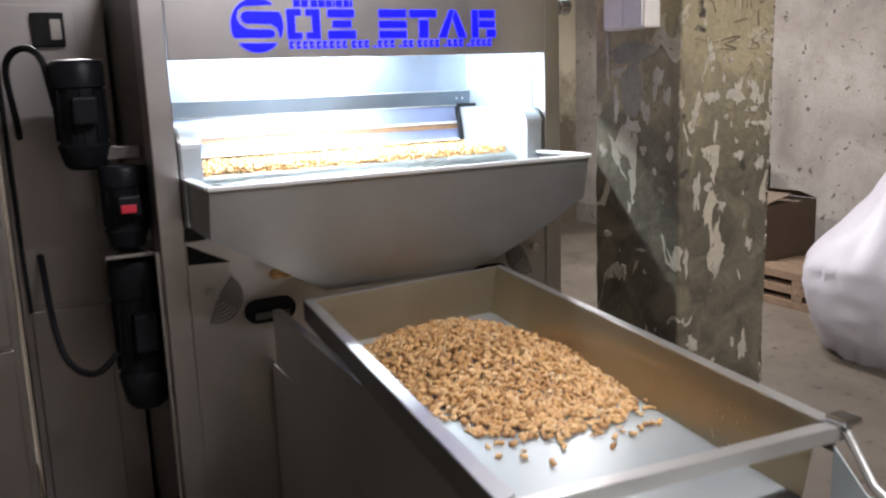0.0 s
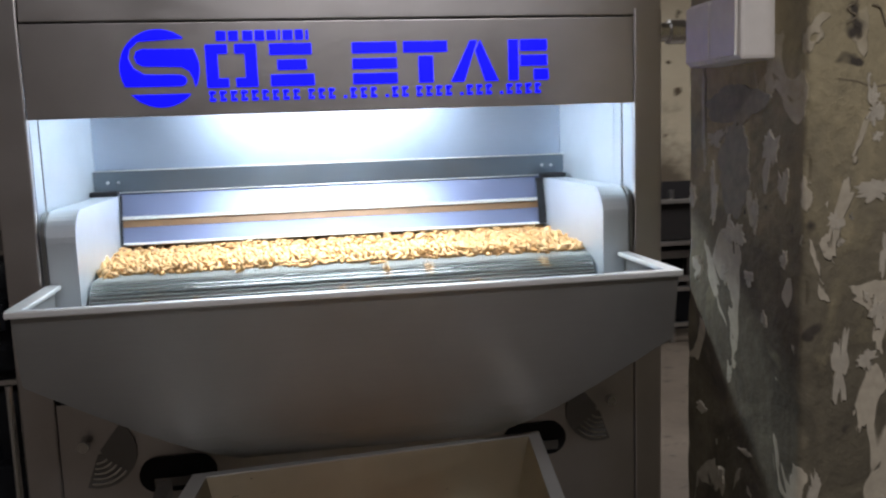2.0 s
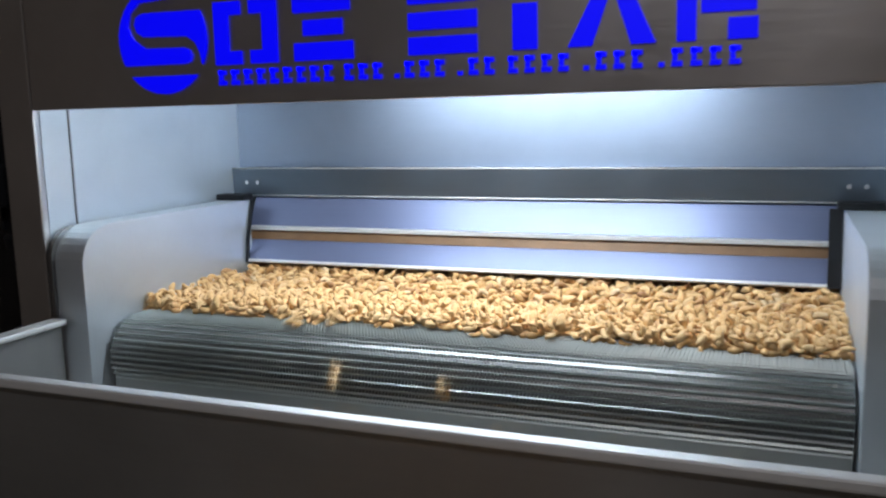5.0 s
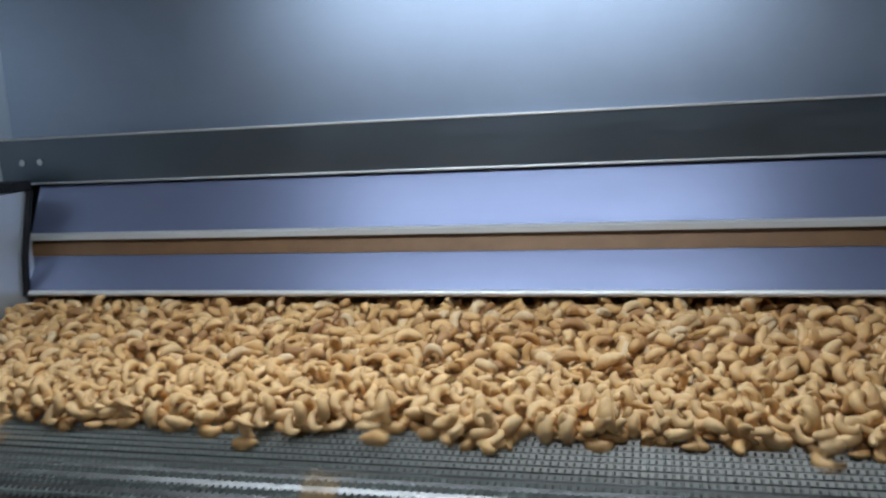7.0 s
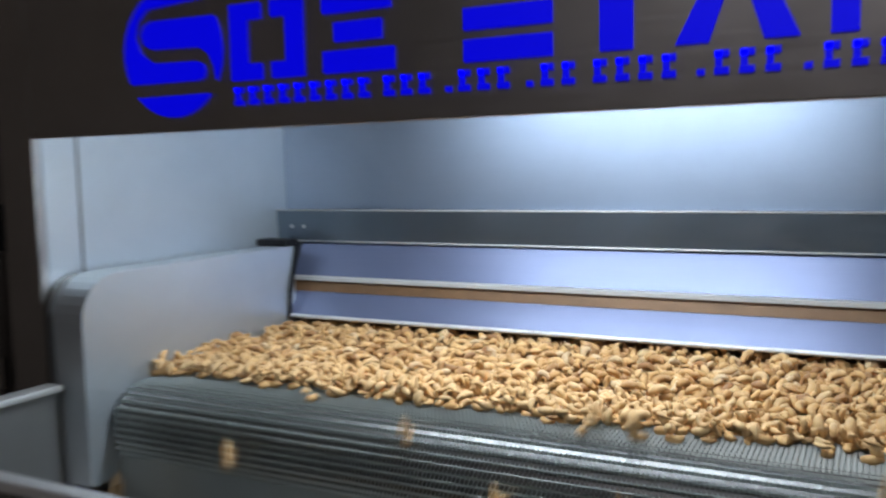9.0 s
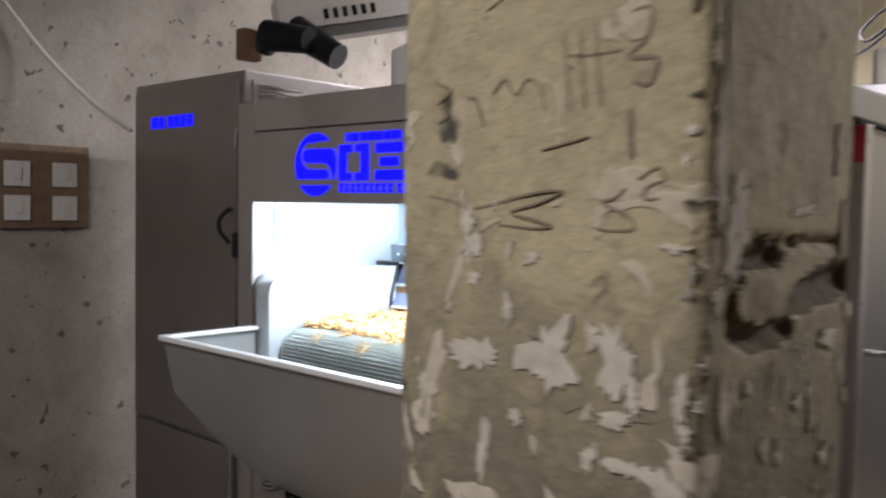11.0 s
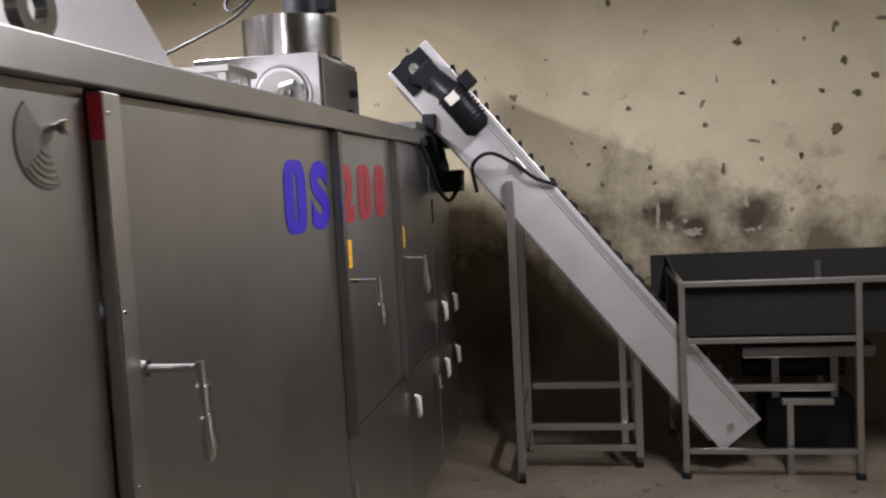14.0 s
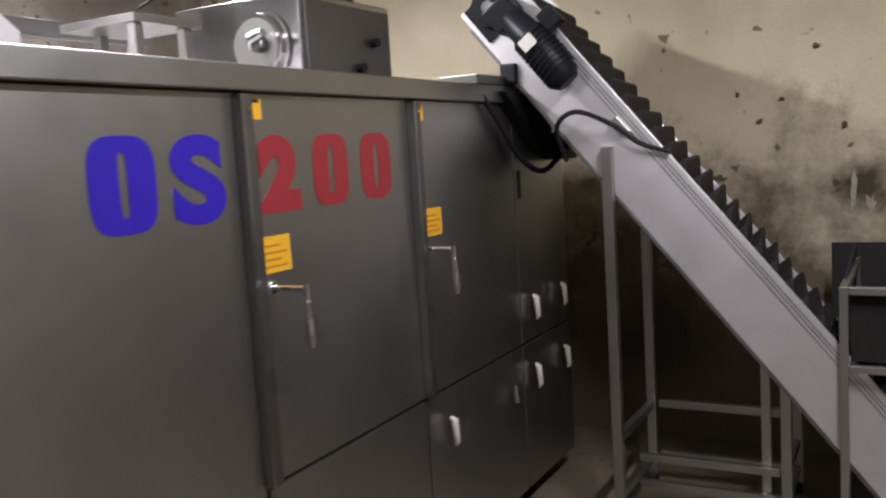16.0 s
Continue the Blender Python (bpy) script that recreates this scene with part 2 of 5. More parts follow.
def thing(name, x, y, z, label, category, group="", kind=""):
    ob = new(name)
    ob.location = (x, y, z)
    ORIGIN[ob] = Vector((x, y, z))
    ob.empty_display_size = 0.1
    return tagged(ob, label, category, group, kind)


def mesh_of(name, bm, material, smooth):
    me = bpy.data.meshes.new(name)
    if smooth:
        for e in bm.edges:
            if len(e.link_faces) == 2 and e.calc_face_angle(0.0) > 0.8:
                e.smooth = False
    bm.to_mesh(me)
    bm.free()
    me.materials.append(material)
    if smooth:
        me.polygons.foreach_set("use_smooth", [True] * len(me.polygons))
    return me


def part(name, bm, material, parent, label="", smooth=False):
    o = ORIGIN[parent]
    bm.transform(Matrix.Translation(-o))
    ob = new(name, mesh_of(name, bm, material, smooth))
    ob.parent = parent
    ORIGIN[ob] = o
    return tagged(ob, label)


def solid(name, bm, material, label, category="", group="", kind="", smooth=False, origin=(0, 0, 0)):
    o = Vector(origin)
    bm.transform(Matrix.Translation(-o))
    ob = new(name, mesh_of(name, bm, material, smooth))
    ob.location = o
    ORIGIN[ob] = o
    return tagged(ob, label, category, group, kind)


def B():
    return bmesh.new()


def box(bm, x0, x1, y0, y1, z0, z1, bev=0.0, m=None):
    r = bmesh.ops.create_cube(bm, size=1.0)
    vs = r["verts"]
    bmesh.ops.transform(bm, matrix=Matrix.LocRotScale(((x0 + x1) / 2, (y0 + y1) / 2, (z0 + z1) / 2), None, (x1 - x0, y1 - y0, z1 - z0)), verts=vs)
    if bev:
        es = list({e for v in vs for e in v.link_edges})
        out = bmesh.ops.bevel(bm, geom=es, offset=bev, segments=2, affect="EDGES", profile=0.6)
        vs = list({v for f in out["faces"] for v in f.verts} | {v for v in vs if v.is_valid})
    if m is not None:
        bmesh.ops.transform(bm, matrix=m, verts=vs)
    return bm


def boxm(*a, bev=0.002, m=None):
    return box(B(), *a, bev=bev, m=m)


def prism(bm, pts, axis, a, b):
    """A flat outline pts drawn out along an axis from a to b. For axis 0 the points are (y, z), for 1 (x, z), for 2 (x, y)."""
    def at(p, d):
        q = list(p)
        q.insert(axis, d)
        return bm.verts.new(q)
    lo, hi = [at(p, a) for p in pts], [at(p, b) for p in pts]
    n = len(pts)
    bm.faces.new(lo[::-1])
    bm.faces.new(hi)
    for i in range(n):
        bm.faces.new((lo[i], lo[(i + 1) % n], hi[(i + 1) % n], hi[i]))
    bmesh.ops.recalc_face_normals(bm, faces=bm.faces[:])
    return bm


def tube(bm, pts, r, sides=8, closed_ends=True):
    """A round bar along a line of points; r is one radius or one for each point."""
    pts = [Vector(p) for p in pts]
    rs = r if isinstance(r, (list, tuple)) else [r] * len(pts)
    rings, n = [], len(pts)
    up = None
    for i, p in enumerate(pts):
        d = (pts[min(i + 1, n - 1)] - pts[max(i - 1, 0)]).normalized()
        if up is None:
            up = d.orthogonal().normalized()
        up = (up - d * up.dot(d))
        up = up.normalized() if up.length > 1e-6 else d.orthogonal().normalized()
        side = d.cross(up)
        rings.append([bm.verts.new(p + rs[i] * (math.cos(a) * up + math.sin(a) * side)) for a in (2 * math.pi * k / sides for k in range(sides))])
    for a, b in zip(rings, rings[1:]):
        for k in range(sides):
            bm.faces.new((a[k], a[(k + 1) % sides], b[(k + 1) % sides], b[k]))
    if closed_ends:
        bm.faces.new(rings[0][::-1])
        bm.faces.new(rings[-1])
    bmesh.ops.recalc_face_normals(bm, faces=bm.faces[:])
    return bm


def curve_pts(pts, steps=6):
    """A smooth line through points."""
    p = [Vector(q) for q in pts]
    p = [2 * p[0] - p[1]] + p + [2 * p[-1] - p[-2]]
    out = []
    for i in range(1, len(p) - 2):
        for s in range(steps):
            t = s / steps
            a, b, c, d = p[i - 1], p[i], p[i + 1], p[i + 2]
            out.append(0.5 * (2 * b + (c - a) * t + (2 * a - 5 * b + 4 * c - d) * t * t + (3 * b - a - 3 * c + d) * t ** 3))
    return out + [p[-2]]


def disc(bm, centre, axis, r, depth, sides=24):
    c, d = Vector(centre), Vector(axis).normalized()
    return tube(bm, [c, c + d * depth], r, sides)


def rounded(y0, y1, z0, z1, r, front=True, n=8):
    """Outline of a plate whose upper front corner is round."""
    pts = [(y1, z0), (y1, z1)]
    for k in range(n + 1):
        a = math.pi / 2 * (1 + k / n)
        pts.append((y0 + r + r * math.cos(a), z1 - r + r * math.sin(a)))
    return pts + [(y0, z0)]


# ---- hall ----
solid("floor", boxm(-1.65, 5.1, -4.7, 4.95, -0.1, 0.0, bev=0), FLOOR, "worn and stained grey concrete floor", kind="structure")
solid("wall_back", boxm(-1.65, 5.1, 4.75, 4.95, 0.0, 3.3, bev=0), WALL_BACK, "yellowed plaster wall with stains, pits and painted shade low down", kind="structure")
solid("wall_left", boxm(-1.65, -1.45, -4.5, 4.75, 0.0, 3.3, bev=0), WALL_GREY, "grimy grey plaster wall beside the control cabinet", kind="structure")
solid("wall_right", boxm(4.9, 5.1, -4.5, 4.75, 0.0, 3.3, bev=0), WALL_GREY, "grimy grey plaster wall behind the sacks", kind="structure")
# front wall and ceiling are out of view, added for reflections and bounce
solid("wall_front", boxm(-1.65, 5.1, -4.7, -4.5, 0.0, 3.3, bev=0), WALL_GREY, "unseen grey plaster wall added to close the hall", kind="structure")
solid("ceiling", boxm(-1.65, 5.1, -4.7, 4.95, 3.3, 3.45, bev=0), CEILING, "unseen grey ceiling added to bounce light", kind="structure")
for x, y, z, rz, watts in TUBES:
    f = thing("ceiling_light", x, y, z + 0.02, "white fluorescent batten on the ceiling, out of view", "lamp", "ceiling lights")
    m = pose(x, y, z, 0, 0, rz)
    part("housing", boxm(-0.66, 0.66, -0.06, 0.06, 0.05, 0.11, m=m), WHITE_PLASTIC, f)
    part("tube", tube(B(), [m @ Vector((-0.6, 0, 0.03)), m @ Vector((0.6, 0, 0.03))], 0.014), TUBE_GLASS, f, "lit fluorescent tube", True)
    for dx in (-0.4, 0.4):
        part("hanger", tube(B(), [m @ Vector((dx, 0, 0.11)), (m @ Vector((dx, 0, 0)) + Vector((0, 0, 3.29 - z)))], 0.005), STEEL_DARK, f)


# ---- pillar ----
# hooked break in the side of the pillar, and the ledge over it: (y, z)
HOOK = [(-0.500, 1.505), (-0.557, 1.504), (-0.582, 1.486), (-0.599, 1.461), (-0.578, 1.439), (-0.532, 1.429), (-0.474, 1.435), (-0.449, 1.456), (-0.403, 1.466), (-0.344, 1.471), (-0.298, 1.476)]
LEDGE = [(-0.567, 1.517), (-0.479, 1.519), (-0.312, 1.514)]


def pillar():
    bm = B()
    x0, x1, y0, y1 = 1.186, 1.530, -0.652, -0.284
    zs = [0.05 * k for k in range(18)] + [0.9 + 0.0055 * k for k in range(201)] + [2.01 + 0.05 * k for k in range(1, 26)] + [3.3]
    nf, ns = 60, 84  # columns on the front and back, and on the sides
    ring = [(x0 + (x1 - x0) * i / nf, y0) for i in range(nf)] + [(x1, y0 + (y1 - y0) * i / ns) for i in range(ns)] + [(x1 - (x1 - x0) * i / nf, y1) for i in range(nf)] + [(x0, y1 - (y1 - y0) * i / ns) for i in range(ns)]
    corners = (0, nf, nf + ns, 2 * nf + ns)
    cx, cy = (x0 + x1) / 2, (y0 + y1) / 2
    curl = curve_pts([(u, v, 0) for u, v in HOOK], 14)
    ledge = curve_pts([(u, v, 0) for u, v in LEDGE], 30)
    rows, hollow = [], set()
    for j, z in enumerate(zs):
        row = []
        for k, (x, y) in enumerate(ring):
            n = noise.noise((x * 9, y * 9, z * 9)) * 0.0022 + noise.noise((x * 24, y * 24, z * 24)) * 0.0010
            far = min(min(abs(k - c), len(ring) - abs(k - c)) for c in corners)
            chip = (0.005 + 0.012 * max(0, noise.noise((x * 3, y * 3, z * 26)))) * (1.0, 0.45, 0.15)[far] if far < 3 else 0
            d = Vector((x - cx, y - cy)).normalized()
            dig = 0.0
            if nf < k < nf + ns and 1.38 < z < 1.56:
                q = Vector((y, z, 0))
                wob = 0.006 * noise.noise((y * 60, z * 60, 5.0))
                w = 0.013 + 0.009 * min(max((y + 0.56) / 0.2, 0.0), 1.0)
                near = min((q - p).length for p in curl) + wob
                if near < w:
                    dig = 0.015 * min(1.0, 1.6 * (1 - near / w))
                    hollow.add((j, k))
                near = min((q - p).length for p in ledge) + wob
                if near < 0.008:
                    dig = max(dig, 0.012 * (1 - near / 0.008))
                lump = (q - Vector((-0.515, 1.470, 0))).length
                if not dig and lump < 0.045:
                    dig = -0.008 * (1 - lump / 0.045)
            px, py = x + d.x * (n - chip), y + d.y * (n - chip)
            row.append(bm.verts.new((px - dig, py, z)))
        rows.append(row)
    c = len(ring)
    for j, (a, b) in enumerate(zip(rows, rows[1:])):
        for k in range(c):
            f = bm.faces.new((a[k], a[(k + 1) % c], b[(k + 1) % c], b[k]))
            # faces in the groove take the core colour with its painted shade
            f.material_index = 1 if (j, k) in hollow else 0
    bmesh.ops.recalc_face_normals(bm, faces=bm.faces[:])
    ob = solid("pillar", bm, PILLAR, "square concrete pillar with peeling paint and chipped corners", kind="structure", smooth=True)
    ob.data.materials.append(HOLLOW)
    return ob


PIL = pillar()


def on_face(face, pts, lift):
    """Plan points (u, height) moved onto a pillar face; lift: metres proud of it."""
    if face == "front":
        return [(u, -0.6525 - lift, v) for u, v in pts]
    if face == "right":
        return [(1.5305 + lift, u, v) for u, v in pts]
    return [(1.1855 - lift, u, v) for u, v in pts]


def flake(name, face, u, v, w, h, material, depth, seed, label="", jag=0.55):
    """A ragged scab of plaster on a pillar face: 'front' (u = x), 'right' or 'left' (u = y)."""
    n = 44
    pts = []
    for k in range(n):
        a = 2 * math.pi * k / n
        r = 1 + jag * (0.9 * noise.noise((math.cos(a) * 1.3 + seed * 7.1, math.sin(a) * 1.3, 0.5)) + 0.5 * noise.noise((math.cos(a) * 4 + seed, math.sin(a) * 4, 3.5)) + 0.4 * noise.noise((math.cos(a) * 11 + seed, math.sin(a) * 11, 8.5)))
        pts.append((u + 0.5 * w * r * math.cos(a), v + 0.5 * h * r * math.sin(a)))
    bm = B()
    lo, hi = [bm.verts.new(p) for p in on_face(face, pts, -0.012)], [bm.verts.new(p) for p in on_face(face, [(u + 0.96 * (a - u), v + 0.96 * (b - v)) for a, b in pts], depth)]
    mid = bm.verts.new(on_face(face, [(u, v)], depth + 0.0006)[0])
    for k in range(n):
        q = (k + 1) % n
        bm.faces.new((lo[k], lo[q], hi[q], hi[k]))
        bm.faces.new((hi[k], hi[q], mid))
    bmesh.ops.recalc_face_normals(bm, faces=bm.faces[:])
    return part(name, bm, material, PIL, label)


# pale scabs of old paint and cement on the three visible faces
SCABS = [("left", -0.345, 1.50, 0.016, 0.17), ("left", -0.385, 1.475, 0.07, 0.035), ("left", -0.560, 1.455, 0.045, 0.11), ("left", -0.595, 1.405, 0.03, 0.05), ("left", -0.458, 1.325, 0.07, 0.045), ("left", -0.385, 1.385, 0.03, 0.10), ("left", -0.52, 1.37, 0.025, 0.07),
         ("left", -0.31, 1.38, 0.03, 0.05), ("left", -0.33, 1.245, 0.035, 0.06), ("left", -0.423, 1.252, 0.022, 0.03), ("left", -0.502, 1.257, 0.028, 0.035), ("left", -0.444, 1.09, 0.018, 0.04), ("left", -0.60, 1.30, 0.02, 0.03), ("left", -0.345, 1.00, 0.035, 0.02), ("left", -0.42, 0.90, 0.03, 0.03), ("left", -0.55, 1.20, 0.015, 0.025), ("left", -0.50, 0.97, 0.04, 0.012),
         ("front", 1.244, 1.15, 0.032, 0.12), ("front", 1.338, 1.10, 0.03, 0.03), ("front", 1.285, 1.16, 0.03, 0.03), ("front", 1.209, 0.957, 0.02, 0.08), ("front", 1.436, 0.68, 0.035, 0.09), ("front", 1.235, 0.72, 0.04, 0.06), ("front", 1.32, 0.93, 0.03, 0.04), ("front", 1.45, 0.98, 0.02, 0.05),
         ("front", 1.286, 1.515, 0.034, 0.065), ("front", 1.29, 1.478, 0.020, 0.018), ("front", 1.298, 1.399, 0.075, 0.035), ("front", 1.334, 1.450, 0.012, 0.030), ("front", 1.383, 1.411, 0.060, 0.062), ("front", 1.428, 1.437, 0.016, 0.035), ("front", 1.455, 1.418, 0.040, 0.060), ("front", 1.470, 1.385, 0.016, 0.04),
         ("front", 1.515, 1.389, 0.014, 0.048), ("front", 1.454, 1.363, 0.030, 0.016), ("front", 1.431, 1.325, 0.014, 0.034), ("front", 1.310, 1.306, 0.018, 0.055), ("front", 1.350, 1.347, 0.022, 0.020), ("front", 1.476, 1.322, 0.060, 0.028), ("front", 1.509, 1.305, 0.03, 0.04), ("front", 1.23, 1.36, 0.02, 0.03), ("front", 1.40, 1.24, 0.05, 0.03), ("front", 1.30, 1.23, 0.03, 0.05), ("front", 1.48, 1.22, 0.04, 0.06),
         ("front", 1.285, 1.529, 0.02, 0.03), ("front", 1.362, 1.50, 0.02, 0.012), ("front", 1.505, 1.515, 0.03, 0.010),
         ("right", -0.590, 1.548, 0.046, 0.070), ("right", -0.603, 1.508, 0.036, 0.075), ("right", -0.628, 1.592, 0.014, 0.10), ("right", -0.32, 1.535, 0.012, 0.07), ("right", -0.44, 1.548, 0.05, 0.012), ("right", -0.30, 1.44, 0.03, 0.03), ("right", -0.625, 1.475, 0.020, 0.030), ("right", -0.612, 1.380, 0.018, 0.050), ("right", -0.355, 1.418, 0.045, 0.026), ("right", -0.521, 1.329, 0.016, 0.026), ("right", -0.358, 1.292, 0.018, 0.022), ("right", -0.485, 1.318, 0.014, 0.030), ("right", -0.44, 1.36, 0.02, 0.02),
         ("right", -0.56, 1.39, 0.012, 0.018), ("right", -0.40, 1.33, 0.012, 0.02), ("right", -0.30, 1.35, 0.016, 0.03), ("right", -0.345, 1.61, 0.014, 0.06), ("right", -0.63, 1.62, 0.014, 0.09), ("right", -0.47, 1.26, 0.03, 0.02), ("right", -0.55, 1.22, 0.02, 0.03), ("right", -0.36, 1.20, 0.03, 0.03)]
flake("cement_patch", "left", -0.455, 1.43, 0.10, 0.15, GREYPATCH, 0.0012, 91, "smooth grey cement patch", 0.35)
flake("cement_patch", "left", -0.45, 1.53, 0.17, 0.06, GREYPATCH, 0.0012, 92, "smooth grey cement patch", 0.3)
for k, (face, u, v, w, h) in enumerate(SCABS):
    flake("plaster_flake", face, u, v, w * 0.82, h * 0.82, PALE, 0.0010 + 0.0002 * (k % 5) + (0.0012 if face == "right" else 0.0), k, "pale flaked plaster", 1.0)


def ribbon(name, face, pts, widths, material, lift, label=""):
    """A flat strip along a bent line on a pillar face."""
    line = curve_pts([(u, v, 0) for u, v in pts], 5)
    bm = B()
    n = len(line)
    prev = None
    for k, p in enumerate(line):
        d = (line[min(k + 1, n - 1)] - line[max(k - 1, 0)]).normalized()
        f = k / (n - 1) * (len(widths) - 1)
        i = min(int(f), len(widths) - 2)
        w = widths[i] + (widths[i + 1] - widths[i]) * (f - i)
        side = Vector((-d.y, d.x, 0)) * w * 0.5
        a, b = p + side, p - side
        row = [bm.verts.new(on_face(face, [(q.x, q.y)], l)[0]) for q, l in ((a, -0.008), (a, lift), (b, lift), (b, -0.008))]
        if prev:
            for i2 in range(3):
                bm.faces.new((prev[i2], prev[i2 + 1], row[i2 + 1], row[i2]))
        prev = row
    bmesh.ops.recalc_face_normals(bm, faces=bm.faces[:])
    return part(name, bm, material, PIL, label)


# crumbled corner and small specks of old paint
rk = random.Random(77)
for k in range(64):
    v = 0.95 + 1.05 * k / 64 + rk.uniform(-0.006, 0.006)
    face = "front" if rk.random() < 0.5 else "right"
    u = 1.522 - rk.uniform(0, 0.008) if face == "front" else -0.643 + rk.uniform(0, 0.010)
    flake("corner_chip", face, u, v, rk.uniform(0.006, 0.013), rk.uniform(0.006, 0.016), rk.choice((PALE, GREYPATCH, GREYPATCH, HOLLOW)), rk.uniform(0.0004, 0.0016), 200 + k, "", 0.9)
for k in range(56):
    face = rk.choice(("right", "right", "front"))
    u = rk.uniform(1.21, 1.50) if face == "front" else rk.uniform(-0.63, -0.30)
    v = rk.triangular(1.02, 1.46, 1.30) if k % 5 else rk.uniform(1.5, 1.58)
    flake("plaster_speck", face, u, v, rk.uniform(0.004, 0.010), rk.uniform(0.006, 0.018), rk.choice((PALE, PALE, GREYPATCH)), 0.0006, 300 + k, "", 1.0)


def stroke(pts, face="front", w=0.0026):
    ribbon("scratch_mark", face, pts, [w * 0.6, w, w * 0.8, w, w * 0.5], SCRATCH, 0.0006)


# scratched strokes that cannot be read; shade in the dents drawn as dark ribbons
for k in range(3):
    stroke([(1.392 + 0.017 * k, 1.705), (1.396 + 0.016 * k, 1.67), (1.400 + 0.016 * k, 1.635)])
stroke([(1.236, 1.672), (1.256, 1.662), (1.240, 1.650), (1.254, 1.640), (1.240, 1.630)])
stroke([(1.278, 1.655), (1.290, 1.650), (1.300, 1.625)])
stroke([(1.31, 1.655), (1.325, 1.668), (1.338, 1.652), (1.352, 1.666), (1.368, 1.655), (1.372, 1.635)])
stroke([(1.395, 1.683), (1.42, 1.681), (1.452, 1.682)])
stroke([(1.452, 1.712), (1.478, 1.714), (1.474, 1.690), (1.458, 1.676), (1.484, 1.672), (1.478, 1.652), (1.462, 1.655)], w=0.0042)
stroke([(1.460, 1.632), (1.461, 1.610), (1.463, 1.590)], w=0.005)
stroke([(1.229, 1.557), (1.26, 1.552), (1.29, 1.545), (1.36, 1.560), (1.392, 1.562), (1.37, 1.552), (1.335, 1.542), (1.36, 1.536), (1.382, 1.530), (1.36, 1.528), (1.32, 1.530)])
stroke([(1.458, 1.565), (1.448, 1.556), (1.436, 1.552), (1.462, 1.540), (1.466, 1.530), (1.448, 1.528), (1.43, 1.529)])
stroke([(1.470, 1.572), (1.488, 1.582), (1.495, 1.572), (1.480, 1.566), (1.476, 1.556), (1.490, 1.556)])
stroke([(1.428, 1.478), (1.436, 1.488), (1.442, 1.478), (1.434, 1.470), (1.430, 1.462)])
stroke([(1.345, 1.372), (1.372, 1.362), (1.382, 1.372), (1.40, 1.362), (1.42, 1.370), (1.44, 1.364), (1.49, 1.368)])
stroke([(1.36, 1.340), (1.385, 1.325), (1.372, 1.305), (1.395, 1.300)])
stroke([(1.30, 1.345), (1.325, 1.335), (1.315, 1.315), (1.335, 1.305), (1.33, 1.285)])
stroke([(1.30, 1.735), (1.34, 1.752), (1.39, 1.760)])
stroke([(-0.502, 1.63), (-0.490, 1.62), (-0.494, 1.600)], "right", 0.012)
stroke([(-0.62, 1.72), (-0.615, 1.60), (-0.62, 1.55)], "right", 0.006)
stroke([(1.37, 1.60), (1.42, 1.61)], w=0.002)

jb = thing("junction_box", 1.16, -0.50, 1.59, "yellowed white plastic junction box on the pillar", "junction box")
part("body", boxm(1.132, 1.19, -0.565, -0.395, 1.592, 1.690, bev=0.006), WHITE_PLASTIC, jb)
part("cover", boxm(1.126, 1.131, -0.559, -0.482, 1.598, 1.684, bev=0.002), WHITE_PLASTIC, jb)
part("cover", boxm(1.126, 1.131, -0.478, -0.401, 1.598, 1.684, bev=0.002), WHITE_PLASTIC, jb)
part("cable", tube(B(), curve_pts([(1.165, -0.50, 1.69), (1.167, -0.49, 1.80), (1.172, -0.46, 2.1), (1.172, -0.45, 3.28)]), 0.006), STEEL_DARK, jb, "thin grey cable", True)

# ---- nut roaster ----
W = 1.2
R = thing("nut_roaster", 0.6, 2.0, 0.0, "long stainless steel belt roaster with a lit front opening", "roaster")
part("front_post", boxm(-0.066, -0.001, 0.0, 0.10, 0.0, 1.806, bev=0.004), STEEL, R)
part("front_post", boxm(1.201, 1.262, 0.0, 0.118, 0.0, 1.744, bev=0.004), STEEL, R)
SIGN = part("sign_panel", boxm(0.0, 1.2, 0.0, 0.006, 1.550, 1.726, bev=0.002), STEEL, R)
part("top_panel", boxm(0.0, 1.262, 0.003, 0.05, 1.7295, 1.806, bev=0.003), STEEL, R)
part("roof_sheet", boxm(-0.062, 1.235, 0.052, 4.19, 1.796, 1.805, bev=0.001), STEEL_DARK, R)
part("roof_beam", boxm(1.237, 1.274, 0.054, 4.20, 1.744, 1.809, bev=0.004), STEEL_SIDE, R)
part("lower_front", boxm(0.0, 1.2, 0.004, 0.012, 0.08, 1.06, bev=0.002), STEEL, R)
part("side_wall", boxm(-0.064, -0.056, 0.10, 4.19, 0.08, 1.795, bev=0), STEEL_DARK, R)
part("rear_wall", boxm(-0.055, 1.235, 4.18, 4.19, 0.08, 1.795, bev=0), STEEL_DARK, R)
# oven chamber
part("lining_wall", boxm(-0.012, 0.0, 0.012, 0.53, 1.06, 1.70, bev=0), STEEL_IN, R)
part("lining_wall", boxm(1.2, 1.212, 0.12, 0.53, 1.06, 1.70, bev=0), STEEL_IN, R)
part("lining_wall", boxm(1.2005, 1.2007, 0.012, 0.12, 1.06, 1.70, bev=0), STEEL_IN, R)
# darker tone here holds the back wall's dimmer light
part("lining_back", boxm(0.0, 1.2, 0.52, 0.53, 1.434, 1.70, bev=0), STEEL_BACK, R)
part("lining_top", boxm(0.0, 1.2, 0.008, 0.53, 1.70, 1.71, bev=0), STEEL_IN, R)
